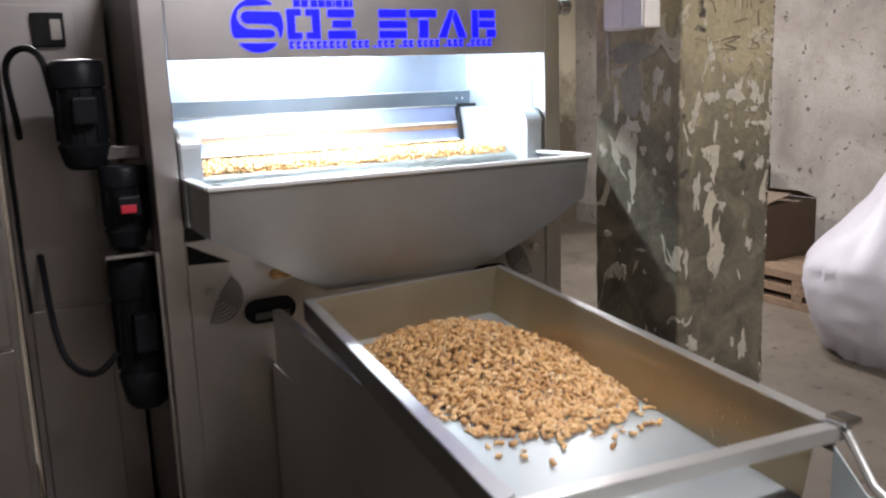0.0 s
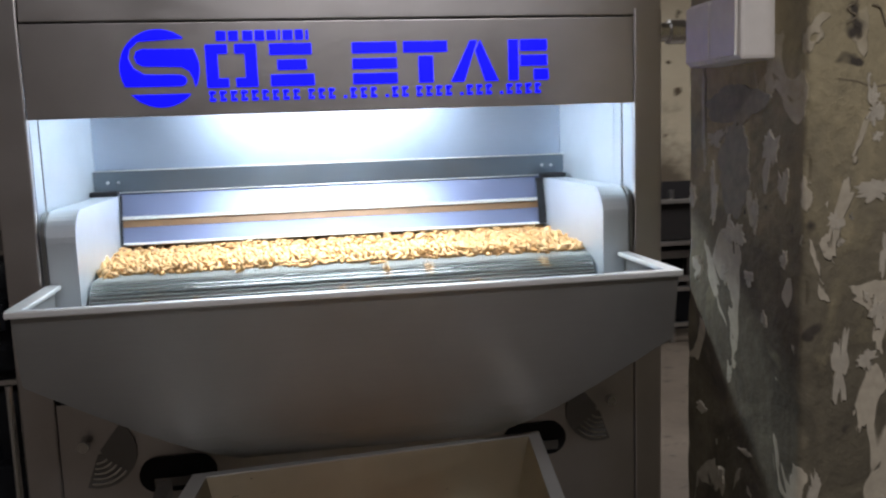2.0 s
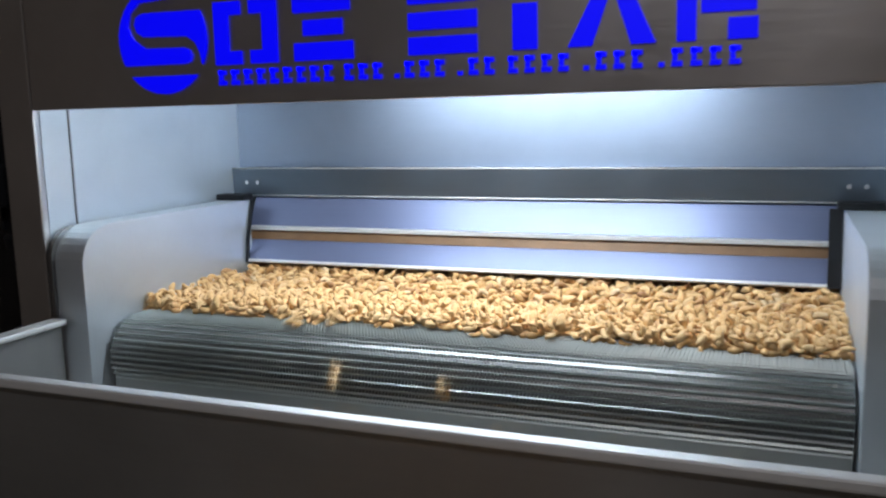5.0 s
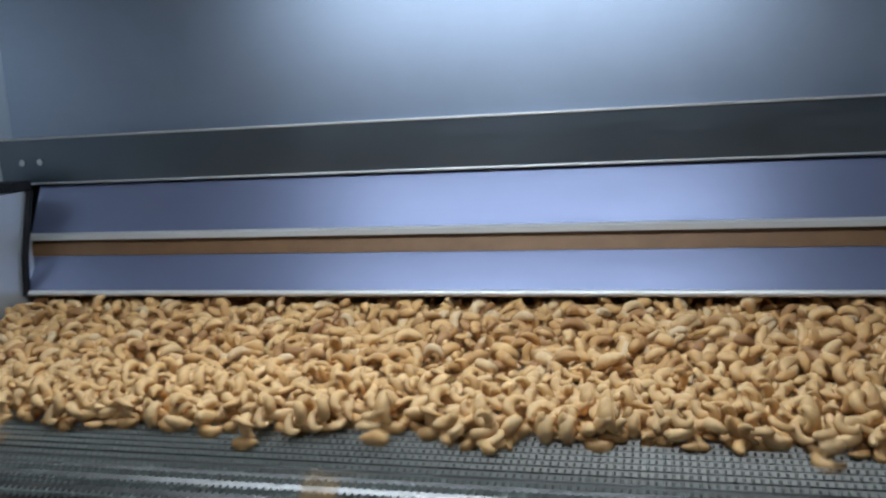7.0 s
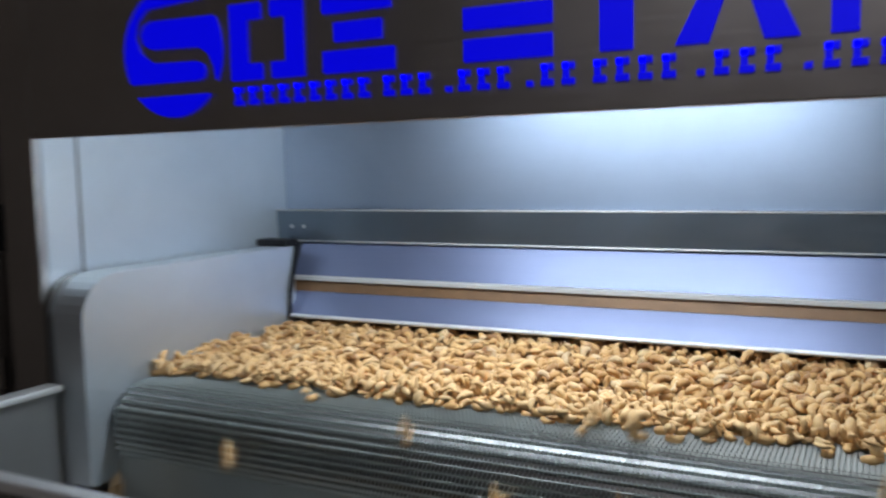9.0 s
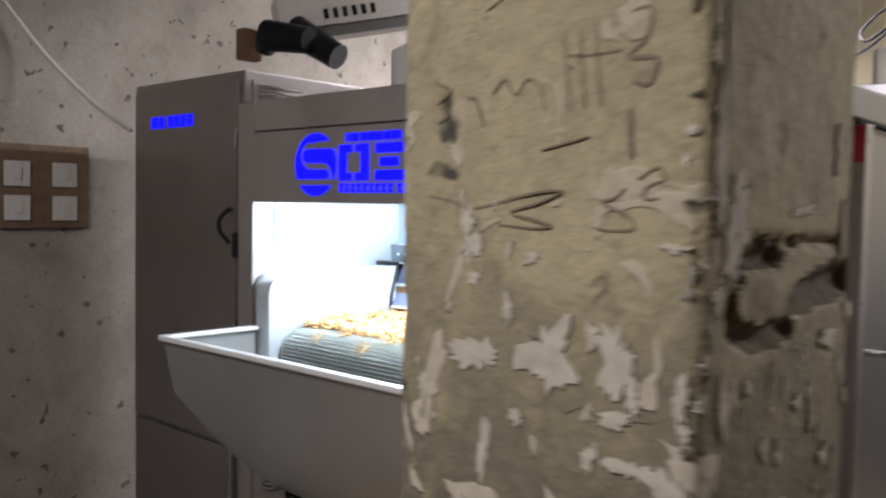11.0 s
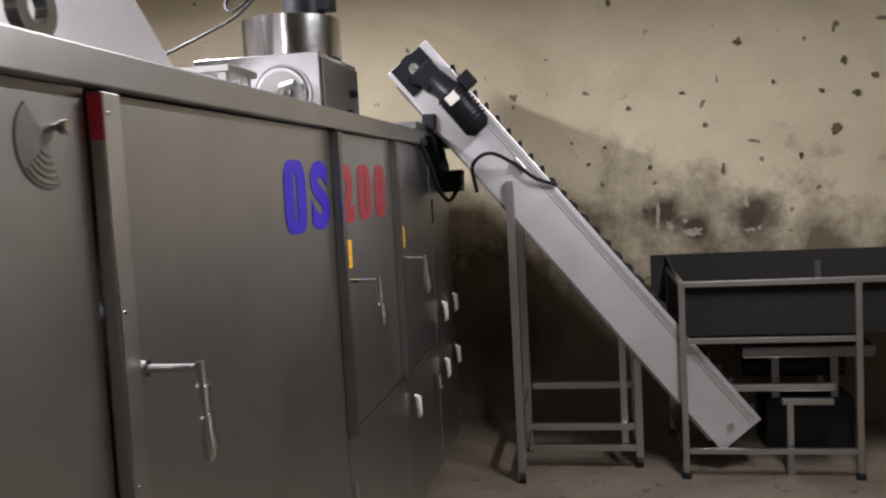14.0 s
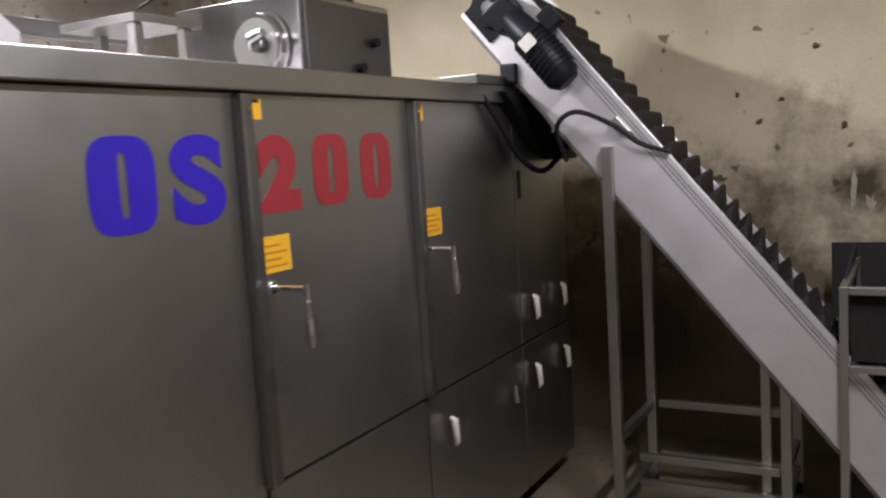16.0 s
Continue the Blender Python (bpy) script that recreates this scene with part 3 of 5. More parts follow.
for x in (0.0008, 1.1985):
    part("lining_seam", boxm(x - 0.0006, x + 0.0008, 0.066, 0.069, 1.24, 1.69, bev=0), STEEL_DARK, R)
flap = part("baffle", prism(B(), [(0.519, 1.431), (0.492, 1.434), (0.492, 1.432), (0.494, 1.379), (0.497, 1.377), (0.497, 1.428), (0.519, 1.428)], 0, 0.0, 1.2), BAFFLE, R, "dull folded steel baffle")
for x in (0.035, 0.06, 1.14, 1.165):
    part("rivet", disc(B(), (x, 0.4925, 1.405), (0, -1, 0), 0.004, 0.003, 10), STEEL_POLISH, R, "", True)
part("curtain", prism(B(), [(0.500, 1.379), (0.468, 1.316), (0.471, 1.316), (0.503, 1.379)], 0, 0.05, 1.15), CURTAIN, R, "bluish reflective curtain sheet")
part("curtain_ledge", prism(B(), [(0.466, 1.322), (0.460, 1.320), (0.460, 1.314), (0.466, 1.314)], 0, 0.05, 1.15), STEEL_EDGE, R, "folded ledge with painted highlight")
part("scorched_strip", prism(B(), [(0.466, 1.3135), (0.459, 1.2955), (0.463, 1.2950), (0.470, 1.3135)], 0, 0.055, 1.145), RUST, R, "brown scorched strip")
part("curtain", prism(B(), [(0.458, 1.295), (0.430, 1.258), (0.433, 1.257), (0.462, 1.295)], 0, 0.05, 1.15), CURTAIN, R, "bluish reflective curtain sheet")
# highlights along the two baffle folds, made as thin pale bars
for yy, zz in ((0.4915, 1.4335), (0.4935, 1.3790)):
    part("fold_highlight", tube(B(), [(0.0, yy, zz), (1.2, yy, zz)], 0.0016, 6), STEEL_EDGE, flap, "fold highlight as a thin pale bar", True)
part("curtain_hem", tube(B(), [(0.05, 0.429, 1.257), (1.15, 0.429, 1.257)], 0.0035, 8), STEEL_EDGE, R, "rolled hem with painted highlight", True)
# black sheet stands in for the darkness deeper in the oven
part("hollow_shade_sheet", boxm(0.0, 1.2, 0.85, 0.86, 1.06, 1.44, bev=0), BLACK, R)
for x0, x1 in ((0.012, 0.066), (1.132, 1.188)):
    part("belt_guard", prism(B(), rounded(0.004, 0.45, 1.10, 1.374, 0.06), 0, x0, x1), STEEL_IN, R, "rounded steel belt guard toned bright as if lit")
    part("guard_edge", prism(B(), rounded(-0.001, 0.05, 1.10, 1.372, 0.05), 0, x0 - 0.009 if x0 < 0.5 else x1 + 0.001, x0 - 0.001 if x0 < 0.5 else x1 + 0.009), STEEL_DARK, R)
    part("rubber_block", boxm(x0 - 0.01, x1 + 0.001, 0.430, 0.462, 1.3745, 1.386, bev=0.002), BLACK, R)
    part("rubber_seal", prism(B(), [(0.452, 1.374), (0.43, 1.30), (0.424, 1.255), (0.43, 1.255), (0.436, 1.30), (0.458, 1.374)], 0, 0.0665 if x0 < 0.5 else 1.112, 0.072 if x0 < 0.5 else 1.1315), BLACK, R)
led = part("led_floodlight", boxm(0.26, 0.92, 0.11, 0.21, 1.672, 1.699, bev=0.003), WHITE_PLASTIC, R, "white led floodlight under the hood")
part("diffuser", boxm(0.275, 0.905, 0.125, 0.195, 1.668, 1.6715, bev=0), LED, led, "lit led diffuser")
# hopper under the belt: flanged rim, four sheets, chute
bm = B()
rim = [(0.017, -0.262), (1.182, -0.262), (1.182, -0.002), (0.017, -0.002)]
low = [(0.36, -0.072), (0.84, -0.072), (0.84, -0.02), (0.36, -0.02)]
lev = []
for z in [1.232] + [1.20 - 0.0145 * k for k in range(1, 21)] + [0.895]:
    f = max(0.0, (1.099 - z) / 0.204)  # the side sheets fold sharply
    q = min(max((1.232 - z) / 0.337, 0.0), 1.0)  # the front sheet leans in and rolls at its foot
    yf = -0.260 + 0.070 * q + 0.08 * q ** 7
    lev.append(([(rim[k][0] + (low[k][0] - rim[k][0]) * f, yf if k < 2 else -0.002 - 0.018 * f) for k in range(4)], z))
SH = 0.004
skins = []
for d in (0.0, SH):
    skins.append([[bm.verts.new((x + (d if k in (0, 3) else -d), y + (d if k < 2 else -d * 0.2), z)) for k, (x, y) in enumerate(ring)] for ring, z in lev])
for sheets in skins:
    for n_, (a, b) in enumerate(zip(sheets, sheets[1:])):
        for k in range(4):
            if lev[n_][1] < 1.063 or k != 2:  # open towards the drum
                q = (a[k], a[(k + 1) % 4], b[(k + 1) % 4], b[k])
                bm.faces.new(q if sheets is skins[0] else q[::-1])
for n_ in (0, -1):
    for k in range(4):
        if n_ or k != 2:
            bm.faces.new((skins[0][n_][k], skins[0][n_][(k + 1) % 4], skins[1][n_][(k + 1) % 4], skins[1][n_][k]))
bmesh.ops.recalc_face_normals(bm, faces=bm.faces[:])
HOP = part("hopper", bm, STEEL_HOPPER, R, "wide folded steel hopper")
part("rim", boxm(0.010, 1.186, -0.270, -0.252, 1.224, 1.236, bev=0.003), STEEL_EDGE, HOP, "hopper rim with its highlight painted pale")
part("rim", boxm(0.006, 0.034, -0.254, -0.003, 1.226, 1.2355, bev=0.003), STEEL_EDGE, HOP, "hopper rim with its highlight painted pale")
part("rim", boxm(1.160, 1.188, -0.254, -0.003, 1.226, 1.2355, bev=0.003), STEEL_EDGE, HOP, "hopper rim with its highlight painted pale")


# black triangle paints the shade below the hopper's left corner
part("corner_shade_plate", prism(B(), [(0.002, 1.052), (0.118, 0.992), (0.002, 0.996)], 1, -0.003, 0.0035), BLACK, R, "black plate painting the shade in the gap beside the hopper")


# fan-shaped sliding vents with a knob
def vent(cx, cz, flip, side=False):
    def w(a, b, d):
        return (1.245 + d, a, b) if side else (a, -d, b)
    s = -1 if flip else 1
    def fan(r0, r1, a0, a1, d0, d1, mat, name, par, lab=""):
        bm = B()
        n = 10
        o = [(cx + s * r1 * math.cos(math.radians(a0 + (a1 - a0) * k / n)), cz + r1 * math.sin(math.radians(a0 + (a1 - a0) * k / n))) for k in range(n + 1)]
        i = [(cx + s * r0 * math.cos(math.radians(a0 + (a1 - a0) * k / n)), cz + r0 * math.sin(math.radians(a0 + (a1 - a0) * k / n))) for k in range(n, -1, -1)]
        lo, hi = [bm.verts.new(w(a, b, d0)) for a, b in o + i], [bm.verts.new(w(a, b, d1)) for a, b in o + i]
        c = len(lo)
        for k in range(n):
            for q, l in ((hi, 1), (lo, -1)):
                f = [q[k], q[k + 1], q[c - 2 - k], q[c - 1 - k]]
                bm.faces.new(f[::l])
        for k in range(c):
            bm.faces.new((lo[k], lo[(k + 1) % c], hi[(k + 1) % c], hi[k]))
        bmesh.ops.recalc_face_normals(bm, faces=bm.faces[:])
        return part(name, bm, mat, par, lab)
    v = fan(0.006, 0.074, -110, 52, -0.006, 0.003, STEEL_DARK, "air_vent", R, "dark fan-shaped air vent")
    for r in (0.018, 0.029, 0.040, 0.051, 0.062):
        fan(r, r + 0.004, -104, -38, 0.003, 0.0055, STEEL_POLISH, "vent_rib", v)
    bm = B()
    p, q = Vector(w(cx - s * 0.022, cz + 0.022, 0.0)), Vector(w(cx - s * 0.022, cz + 0.022, 0.028))
    tube(bm, [p, p.lerp(q, 0.5), p.lerp(q, 0.52), q], [0.006, 0.006, 0.012, 0.011], 12)
    part("knob", bm, STEEL_POLISH, v, "polished knob", True)


vent(0.073, 0.892, False)
vent(1.115, 0.892, True)
for x0, x1 in ((0.147, 0.30), (0.90, 1.040)):
    bm = B()
    r, zc = 0.036, 0.835
    pts = [(x0 + r + r * math.cos(math.radians(a)), zc + r * math.sin(math.radians(a))) for a in range(90, 271, 20)] + [(x1 - r + r * math.cos(math.radians(a)), zc + r * math.sin(math.radians(a))) for a in range(-90, 91, 20)]
    part("slot_opening", prism(bm, pts, 1, -0.004, 0.003), BLACK, R, "black rounded slot in the front sheet")
    part("slot_arm", boxm(x0 + 0.03, x1 - 0.02, -0.012, -0.005, 0.812, 0.832), STEEL_DARK, R)

# side doors of the roaster
XS = 1.245
EDGES = [0.118, 0.617, 1.976, 2.802, 3.62, 4.19]
part("side_panel", boxm(1.236, XS, 0.12, 0.612, 0.10, 1.743, bev=0.002), STEEL_SIDE, R)
for k, (a, b) in enumerate(zip(EDGES[1:], EDGES[2:])):
    z0 = 0.735 if k > 0 else 0.10
    door = part("door", boxm(1.236, XS + 0.002, a + 0.006, b - 0.006, z0, 1.740, bev=0.003), STEEL_SIDE, R)
    if k < 3:
        wide, ahead = (0.056, 0.002) if k == 0 else (0.030, 0.012)
        e = part("door_edge", boxm(XS + 0.003, XS + 0.031, a - ahead, a + wide, z0, 1.736, bev=0.003), STEEL if k == 0 else STEEL_DARK, door, "narrow folded edge strip")
        part("edge_lip", boxm(XS + 0.0312, XS + 0.033, a - ahead, a - ahead + 0.005, z0, 1.734, bev=0), STEEL_POLISH, e, "worn bright lip")
        if k == 0:
            # thin red strip on the upper end of the edge
            part("red_strip", boxm(XS + 0.006, XS + 0.031, a - 0.004, a - 0.0022, 1.655, 1.733, bev=0), RED, e, "thin red strip")
        for zz in (1.70, 1.36, 1.05):
            part("screw", disc(B(), (XS + 0.031, a + 0.016, zz), (1, 0, 0), 0.004, 0.002, 8), STEEL_POLISH, e)
    if z0 > 0.5:
        low = part("lower_door", boxm(1.236, XS + 0.002, a + 0.006, b - 0.006, 0.10, 0.722, bev=0.003), STEEL_SIDE, R)
        if k < 3:
            part("lever", tube(B(), [(XS + 0.03, b - 0.9 + (0.03 if k == 1 else 0.75), 0.60), (XS + 0.035, b - 0.9 + (0.03 if k == 1 else 0.75), 0.53)], [0.010, 0.014], 8), STEEL_POLISH, low, "short lever", True)
part("dark_joint", boxm(1.234, 1.2385, 1.98, 4.185, 0.7215, 0.7355, bev=0), BLACK, R)


def lever(y, z, long):
    bm = B()
    tube(bm, [(XS, y, z), (XS + 0.112, y, z)], 0.008, 10)
    h = part("door_handle", bm, STEEL_POLISH, R, "polished lever handle", True)
    part("boss", disc(B(), (XS, y, z), (1, 0, 0), 0.016, 0.012, 12), STEEL_POLISH, h)
    part("grip", tube(B(), [(XS + 0.114, y + 0.002, z + 0.012), (XS + 0.115, y + 0.002, z - 0.03), (XS + 0.116, y, z - 0.032), (XS + 0.117, y, z - 0.5 * long), (XS + 0.118, y, z - 0.52 * long), (XS + 0.120, y, z - 0.54 * long), (XS + 0.120, y, z - 0.8 * long), (XS + 0.120, y, z - long)],
                      [0.010, 0.010, 0.014, 0.010, 0.015, 0.012, 0.018, 0.009], 12), STEEL_POLISH, h, "turned grip", True)


lever(0.728, 1.242, 0.172)
lever(2.052, 1.242, 0.15)
lever(2.847, 1.242, 0.15)
# metal pulls; a pale colour paints their bright glints
for y, z in ((3.72, 0.90), (4.05, 0.90), (2.93, 0.60), (3.71, 0.60), (4.06, 0.60)):
    part("small_handle", tube(B(), [(XS + 0.02, y, z + 0.03), (XS + 0.035, y, z + 0.02), (XS + 0.04, y + 0.005, z - 0.06), (XS + 0.03, y + 0.005, z - 0.075)], [0.008, 0.014, 0.011, 0.004], 8), WHITE_PLASTIC, R, "metal pull with its glint painted pale", True)
part("side_slot", boxm(XS + 0.002, XS + 0.006, 3.655, 3.68, 1.35, 1.47, bev=0), BLACK, R)
vent(0.216, 1.650, False, True)
vent(0.500, 1.650, True, True)


# model lettering on the doors, and yellow stickers
def letters(name, text, material, y0, y1, z0, z1, parent, label, bold=0.062):
    cu = bpy.data.curves.new(name, "FONT")
    cu.body, cu.size, cu.extrude, cu.offset = text, 1.0, 0.0008, bold
    tmp = new("tmp", cu)
    dg = bpy.context.evaluated_depsgraph_get()
    me = bpy.data.meshes.new_from_object(tmp.evaluated_get(dg))
    bpy.data.objects.remove(tmp)
    bm = B()
    bm.from_mesh(me)
    xs, ys = [v.co.x for v in bm.verts], [v.co.y for v in bm.verts]
    ax, bx_, ay, by = min(xs), max(xs), min(ys), max(ys)
    for v in bm.verts:
        v.co = Vector((XS + 0.0035 + v.co.z, y0 + (y1 - y0) * (v.co.x - ax) / (bx_ - ax), z0 + (z1 - z0) * (v.co.y - ay) / (by - ay)))
    bmesh.ops.recalc_face_normals(bm, faces=bm.faces[:])
    return part(name, bm, material, parent, label)


def round_letter(name, material, y0, y1, z0, z1, slit, label):
    """A heavy condensed O or 0: a squarish round with a narrow slit."""
    n, cy, cz, hw, hh = 40, (y0 + y1) / 2, (z0 + z1) / 2, (y1 - y0) / 2, (z1 - z0) / 2
    bm = B()
    loops = []
    for w, h, p in ((hw, hh, 3.6), (hw * slit, hh * 0.66, 3.6)):
        ang = [2 * math.pi * k / n for k in range(n)]
        pts = [(cy + w * math.copysign(abs(math.cos(q)) ** (2 / p), math.cos(q)), cz + h * math.copysign(abs(math.sin(q)) ** (2 / p), math.sin(q))) for q in ang]
        loops.append([[bm.verts.new((XS + d, y, z)) for y, z in pts] for d in (0.0022, 0.0038)])
    (ol, oh), (il, ih) = loops
    for k in range(n):
        q = (k + 1) % n
        for four in ((oh[k], oh[q], ih[q], ih[k]), (ol[k], ol[q], oh[q], oh[k]), (il[k], il[q], ih[q], ih[k])):
            bm.faces.new(four)
    bmesh.ops.recalc_face_normals(bm, faces=bm.faces[:])
    return part(name, bm, material, R, label)


round_letter("letter", BLUE_STICKER, 1.520, 1.700, 1.430, 1.640, 0.13, "dark blue vinyl letter")
for a in (2.268, 2.503):
    round_letter("digit", RED_STICKER, a, a + 0.167, 1.434, 1.636, 0.15, "dark red vinyl digit")
letters("letter", "S", BLUE_STICKER, 1.745, 1.915, 1.430, 1.640, R, "dark blue vinyl letter", 0.045)
letters("digit", "2", RED_STICKER, 2.038, 2.205, 1.434, 1.636, R, "dark red vinyl digit", 0.07)
for y, z in ((2.005, 1.375), (2.845, 1.375)):
    st = part("warning_sticker", boxm(XS + 0.0022, XS + 0.0036, y, y + 0.135, z - 0.095, z, bev=0), YELLOW, R, "yellow warning sticker with unreadable lines")
    for k in range(4):
        part("print_line", boxm(XS + 0.0037, XS + 0.0042, y + 0.015, y + (0.12 if k % 2 else 0.095), z - 0.028 - 0.018 * k, z - 0.022 - 0.018 * k, bev=0), STICKER_PRINT, st)
for y in (2.008, 2.835):
    st = part("warning_sticker", boxm(XS + 0.0022, XS + 0.0036, y, y + 0.06, 1.675, 1.73, bev=0), YELLOW, R, "small yellow warning sticker")
    part("print_line", boxm(XS + 0.0037, XS + 0.0042, y + 0.008, y + 0.052, 1.717, 1.726, bev=0), BLACK, st)


# backlit sign: plain cut-out shapes
def shape(name, pts, parent=SIGN):
    part(name, prism(B(), pts, 1, -0.003, -0.0005), BLUE_GLOW, parent, "blue backlit cut-out shape")


def bar(x0, x1, z0, z1):
    shape("cut_out", [(x0, z0), (x1, z0), (x1, z1), (x0, z1)])


EX, EZ, ER = 0.247, 1.640, 0.073


def arc(a0, a1, n=18):
    """Points on the emblem's round, in units of its radius."""
    return [(math.cos(math.radians(a0 + (a1 - a0) * k / n)), math.sin(math.radians(a0 + (a1 - a0) * k / n))) for k in range(n + 1)]


def emblem(pts):
    shape("emblem", [(EX + ER * u, EZ + ER * v) for u, v in pts])


# three pieces of a disc: an upper and a lower hook that grip each other, and a cap below
emblem(arc(50, 207) + [(0.50, -0.46), (0.62, -0.42), (0.66, -0.32), (0.62, -0.22), (0.50, -0.17), (-0.40, -0.15), (-0.66, 0.02), (-0.78, 0.28), (-0.72, 0.52), (-0.50, 0.70)])
emblem(arc(-29, 29) + [(-0.40, 0.50), (-0.56, 0.44), (-0.62, 0.30), (-0.57, 0.15), (-0.42, 0.07), (0.55, 0.04), (0.74, -0.08), (0.84, -0.28)])
emblem(arc(222, 318))
# row of large cut-outs: broken ring, slabs and posts
ZL, ZH = 1.602, 1.683
for x0, x1 in ((0.333, 0.374), (0.388, 0.429)):
    side = x0 < 0.35
    pts = [(x0, ZL), (x1, ZL), (x1, ZL + 0.017), (x0 + 0.022, ZL + 0.017), (x0 + 0.022, ZH - 0.017), (x1, ZH - 0.017), (x1, ZH), (x0, ZH)]
    shape("cut_out", pts if side else [(x1 - (x - x0), z) for x, z in pts][::-1])
bar(0.355, 0.373, 1.690, 1.708)
bar(0.378, 0.396, 1.690, 1.708)
for k, (x0, x1) in enumerate(((0.405, 0.424), (0.428, 0.446), (0.450, 0.468), (0.472, 0.476), (0.481, 0.500), (0.505, 0.520), (0.525, 0.530))):
    bar(x0, x1, 1.690, 1.708 + 0.0006 * (k % 2))
# slabs and leaning posts with gaps between them
bar(0.454, 0.535, ZH - 0.021, ZH)
bar(0.468, 0.524, ZL + 0.031, ZL + 0.050)
bar(0.454, 0.538, ZL, ZL + 0.022)
for z0, z1 in ((0.0, 0.0205), (0.0295, 0.0495), (0.0600, 0.081)):
    bar(0.614, 0.702, ZL + z0, ZL + z1)
bar(0.716, 0.804, ZH - 0.021, ZH)
bar(0.746, 0.775, ZL, ZH - 0.029)
shape("cut_out", [(0.811, ZL), (0.838, ZL), (0.866, ZH), (0.852, ZH)])
shape("cut_out", [(0.872, ZH), (0.862, ZH - 0.020), (0.882, ZL), (0.909, ZL)])
bar(0.931, 0.951, ZL, ZH)
bar(0.956, 1.012, ZH - 0.022, ZH)
bar(0.956, 1.012, ZL + 0.029, ZL + 0.050)
bar(0.984, 1.014, ZL, ZL + 0.022)
xx = 0.336
for wd in (9, 3, 1, 3, 1, 2, 4, 1, 3, 1, 4):
    if wd == 1:
        bar(xx, xx + 0.006, 1.5755, 1.5805)
        xx += 0.014
        continue
    for _ in range(wd):
        bar(xx, xx + 0.0115, 1.5755, 1.581)
        bar(xx + 0.001, xx + 0.006, 1.5815, 1.5945)
        bar(xx, xx + 0.0115, 1.5895, 1.5950)
        xx += 0.0200
    xx += 0.009

# ---- moving belt ----
ZB, RD, YD, SPEED = 1.222, 0.055, 0.092, 0.016
BELT = thing("conveyor_belt", 0.6, YD, ZB - RD, "woven steel wire belt running over a drum", "conveyor belt")
part("drum", tube(B(), [(0.07, YD, ZB - RD), (1.128, YD, ZB - RD)], RD - 0.006, 40), STEEL_DARK, BELT, "dark steel drum", True)
part("apron", prism(B(), [(YD - RD + 0.012, ZB - RD - 0.02), (YD - RD + 0.004, ZB - RD - 0.14), (YD - RD + 0.008, ZB - RD - 0.14), (YD - RD + 0.016, ZB - RD - 0.02)], 0, 0.07, 1.128), STEEL_DRUM, BELT, "plain grey apron plate under the drum")
# bed painted black to give the shade between the belt wires
part("gap_shade_bed", boxm(0.07, 1.128, YD, 0.80, ZB - 0.02, ZB - 0.0065, bev=0), BLACK, BELT)


def wire_row():
    """One coil of the belt: a flattened zigzag wire and its straight cross rod."""
    vs, fs = [], []

    def run(pts, r):
        base = len(vs)
        for (x, y, z) in pts:
            for a in (90, 210, 330):
                vs.append((x, y + r * math.cos(math.radians(a)), z + r * math.sin(math.radians(a))))
        for i in range(len(pts) - 1):
            for k in range(3):
                a, b = base + 3 * i + k, base + 3 * i + (k + 1) % 3
                fs.append((a, b, b + 3, a + 3))
    n = 210
    step = 1.056 / n
    run([(-0.528 + step * (i + 0.5 * j), -0.0036 if j else 0.0036, 0.0014 if j else -0.0010) for i in range(n) for j in (0, 1)], 0.00095)
    run([(-0.528 + 1.056 * i / 4, 0.0, 0.0) for i in range(5)], 0.0019)
    me = bpy.data.meshes.new("belt_row")
    me.from_pydata(vs, [], fs)
    me.materials.append(WIRE)
    return me


ROW = wire_row()
BELT_ROWS = []
PITCH = 0.0095
for k in range(84):
    ob = new("cross_wire", ROW)
    ob.parent = BELT
    BELT_ROWS.append((ob, -0.110 + PITCH * k))


def on_belt(s, lift=0.0):
    """y, z and tilt (degrees) of a place s metres behind the crest of the drum, in the hall's space."""
    if s >= 0:
        return YD + s, ZB + lift, 0.0
    a = -s / RD
    return YD - (RD + lift) * math.sin(a), ZB - RD + (RD + lift) * math.cos(a), math.degrees(a)


# ---- cashews ----
def nut_shape(bend=196, fat=1.0, flat=1.0, seg=8, sides=7):
    """A cashew: a tapered crescent about 22 mm long, bent by so many degrees; flat below 1: a split half."""
    rings, fs = [], []
    arc, rad = math.radians(bend), 0.0066 * 196 / max(bend, 130)
    for i in range(seg + 1):
        t = i / seg
        a = -arc / 2 + arc * t
        r = 0.0049 * fat * (math.sin(math.pi * (0.07 + 0.86 * t)) ** 0.62) * (1.22 - 0.42 * t) * (1 + 0.06 * math.sin(9 * t + bend))
        c, d = Vector((rad * math.cos(a) * 1.0, rad * math.sin(a) * 1.25, 0)), Vector((math.cos(a), math.sin(a), 0))
        rings.append([c + r * (math.cos(b) * d * 0.92 + math.sin(b) * Vector((0, 0, flat))) for b in (2 * math.pi * k / sides for k in range(sides))])
    vs = [v for ring in rings for v in ring]
    for i in range(seg):
        for k in range(sides):
            a, b = i * sides + k, i * sides + (k + 1) % sides
            fs.append((a, b, b + sides, a + sides))
    n = len(vs)
    vs += [sum(rings[0], Vector()) / sides, sum(rings[-1], Vector()) / sides]
    for k in range(sides):
        fs.append((n, (k + 1) % sides, k))
        fs.append((n + 1, seg * sides + k, seg * sides + (k + 1) % sides))
    return np.array([tuple(v) for v in vs]), fs


NUT_KINDS = [nut_shape()[0], nut_shape(228, 1.05)[0], nut_shape(172, 1.0)[0], nut_shape(205, 0.95, 0.55)[0], nut_shape(240, 0.92, 0.62)[0], nut_shape(110, 1.05)[0]]
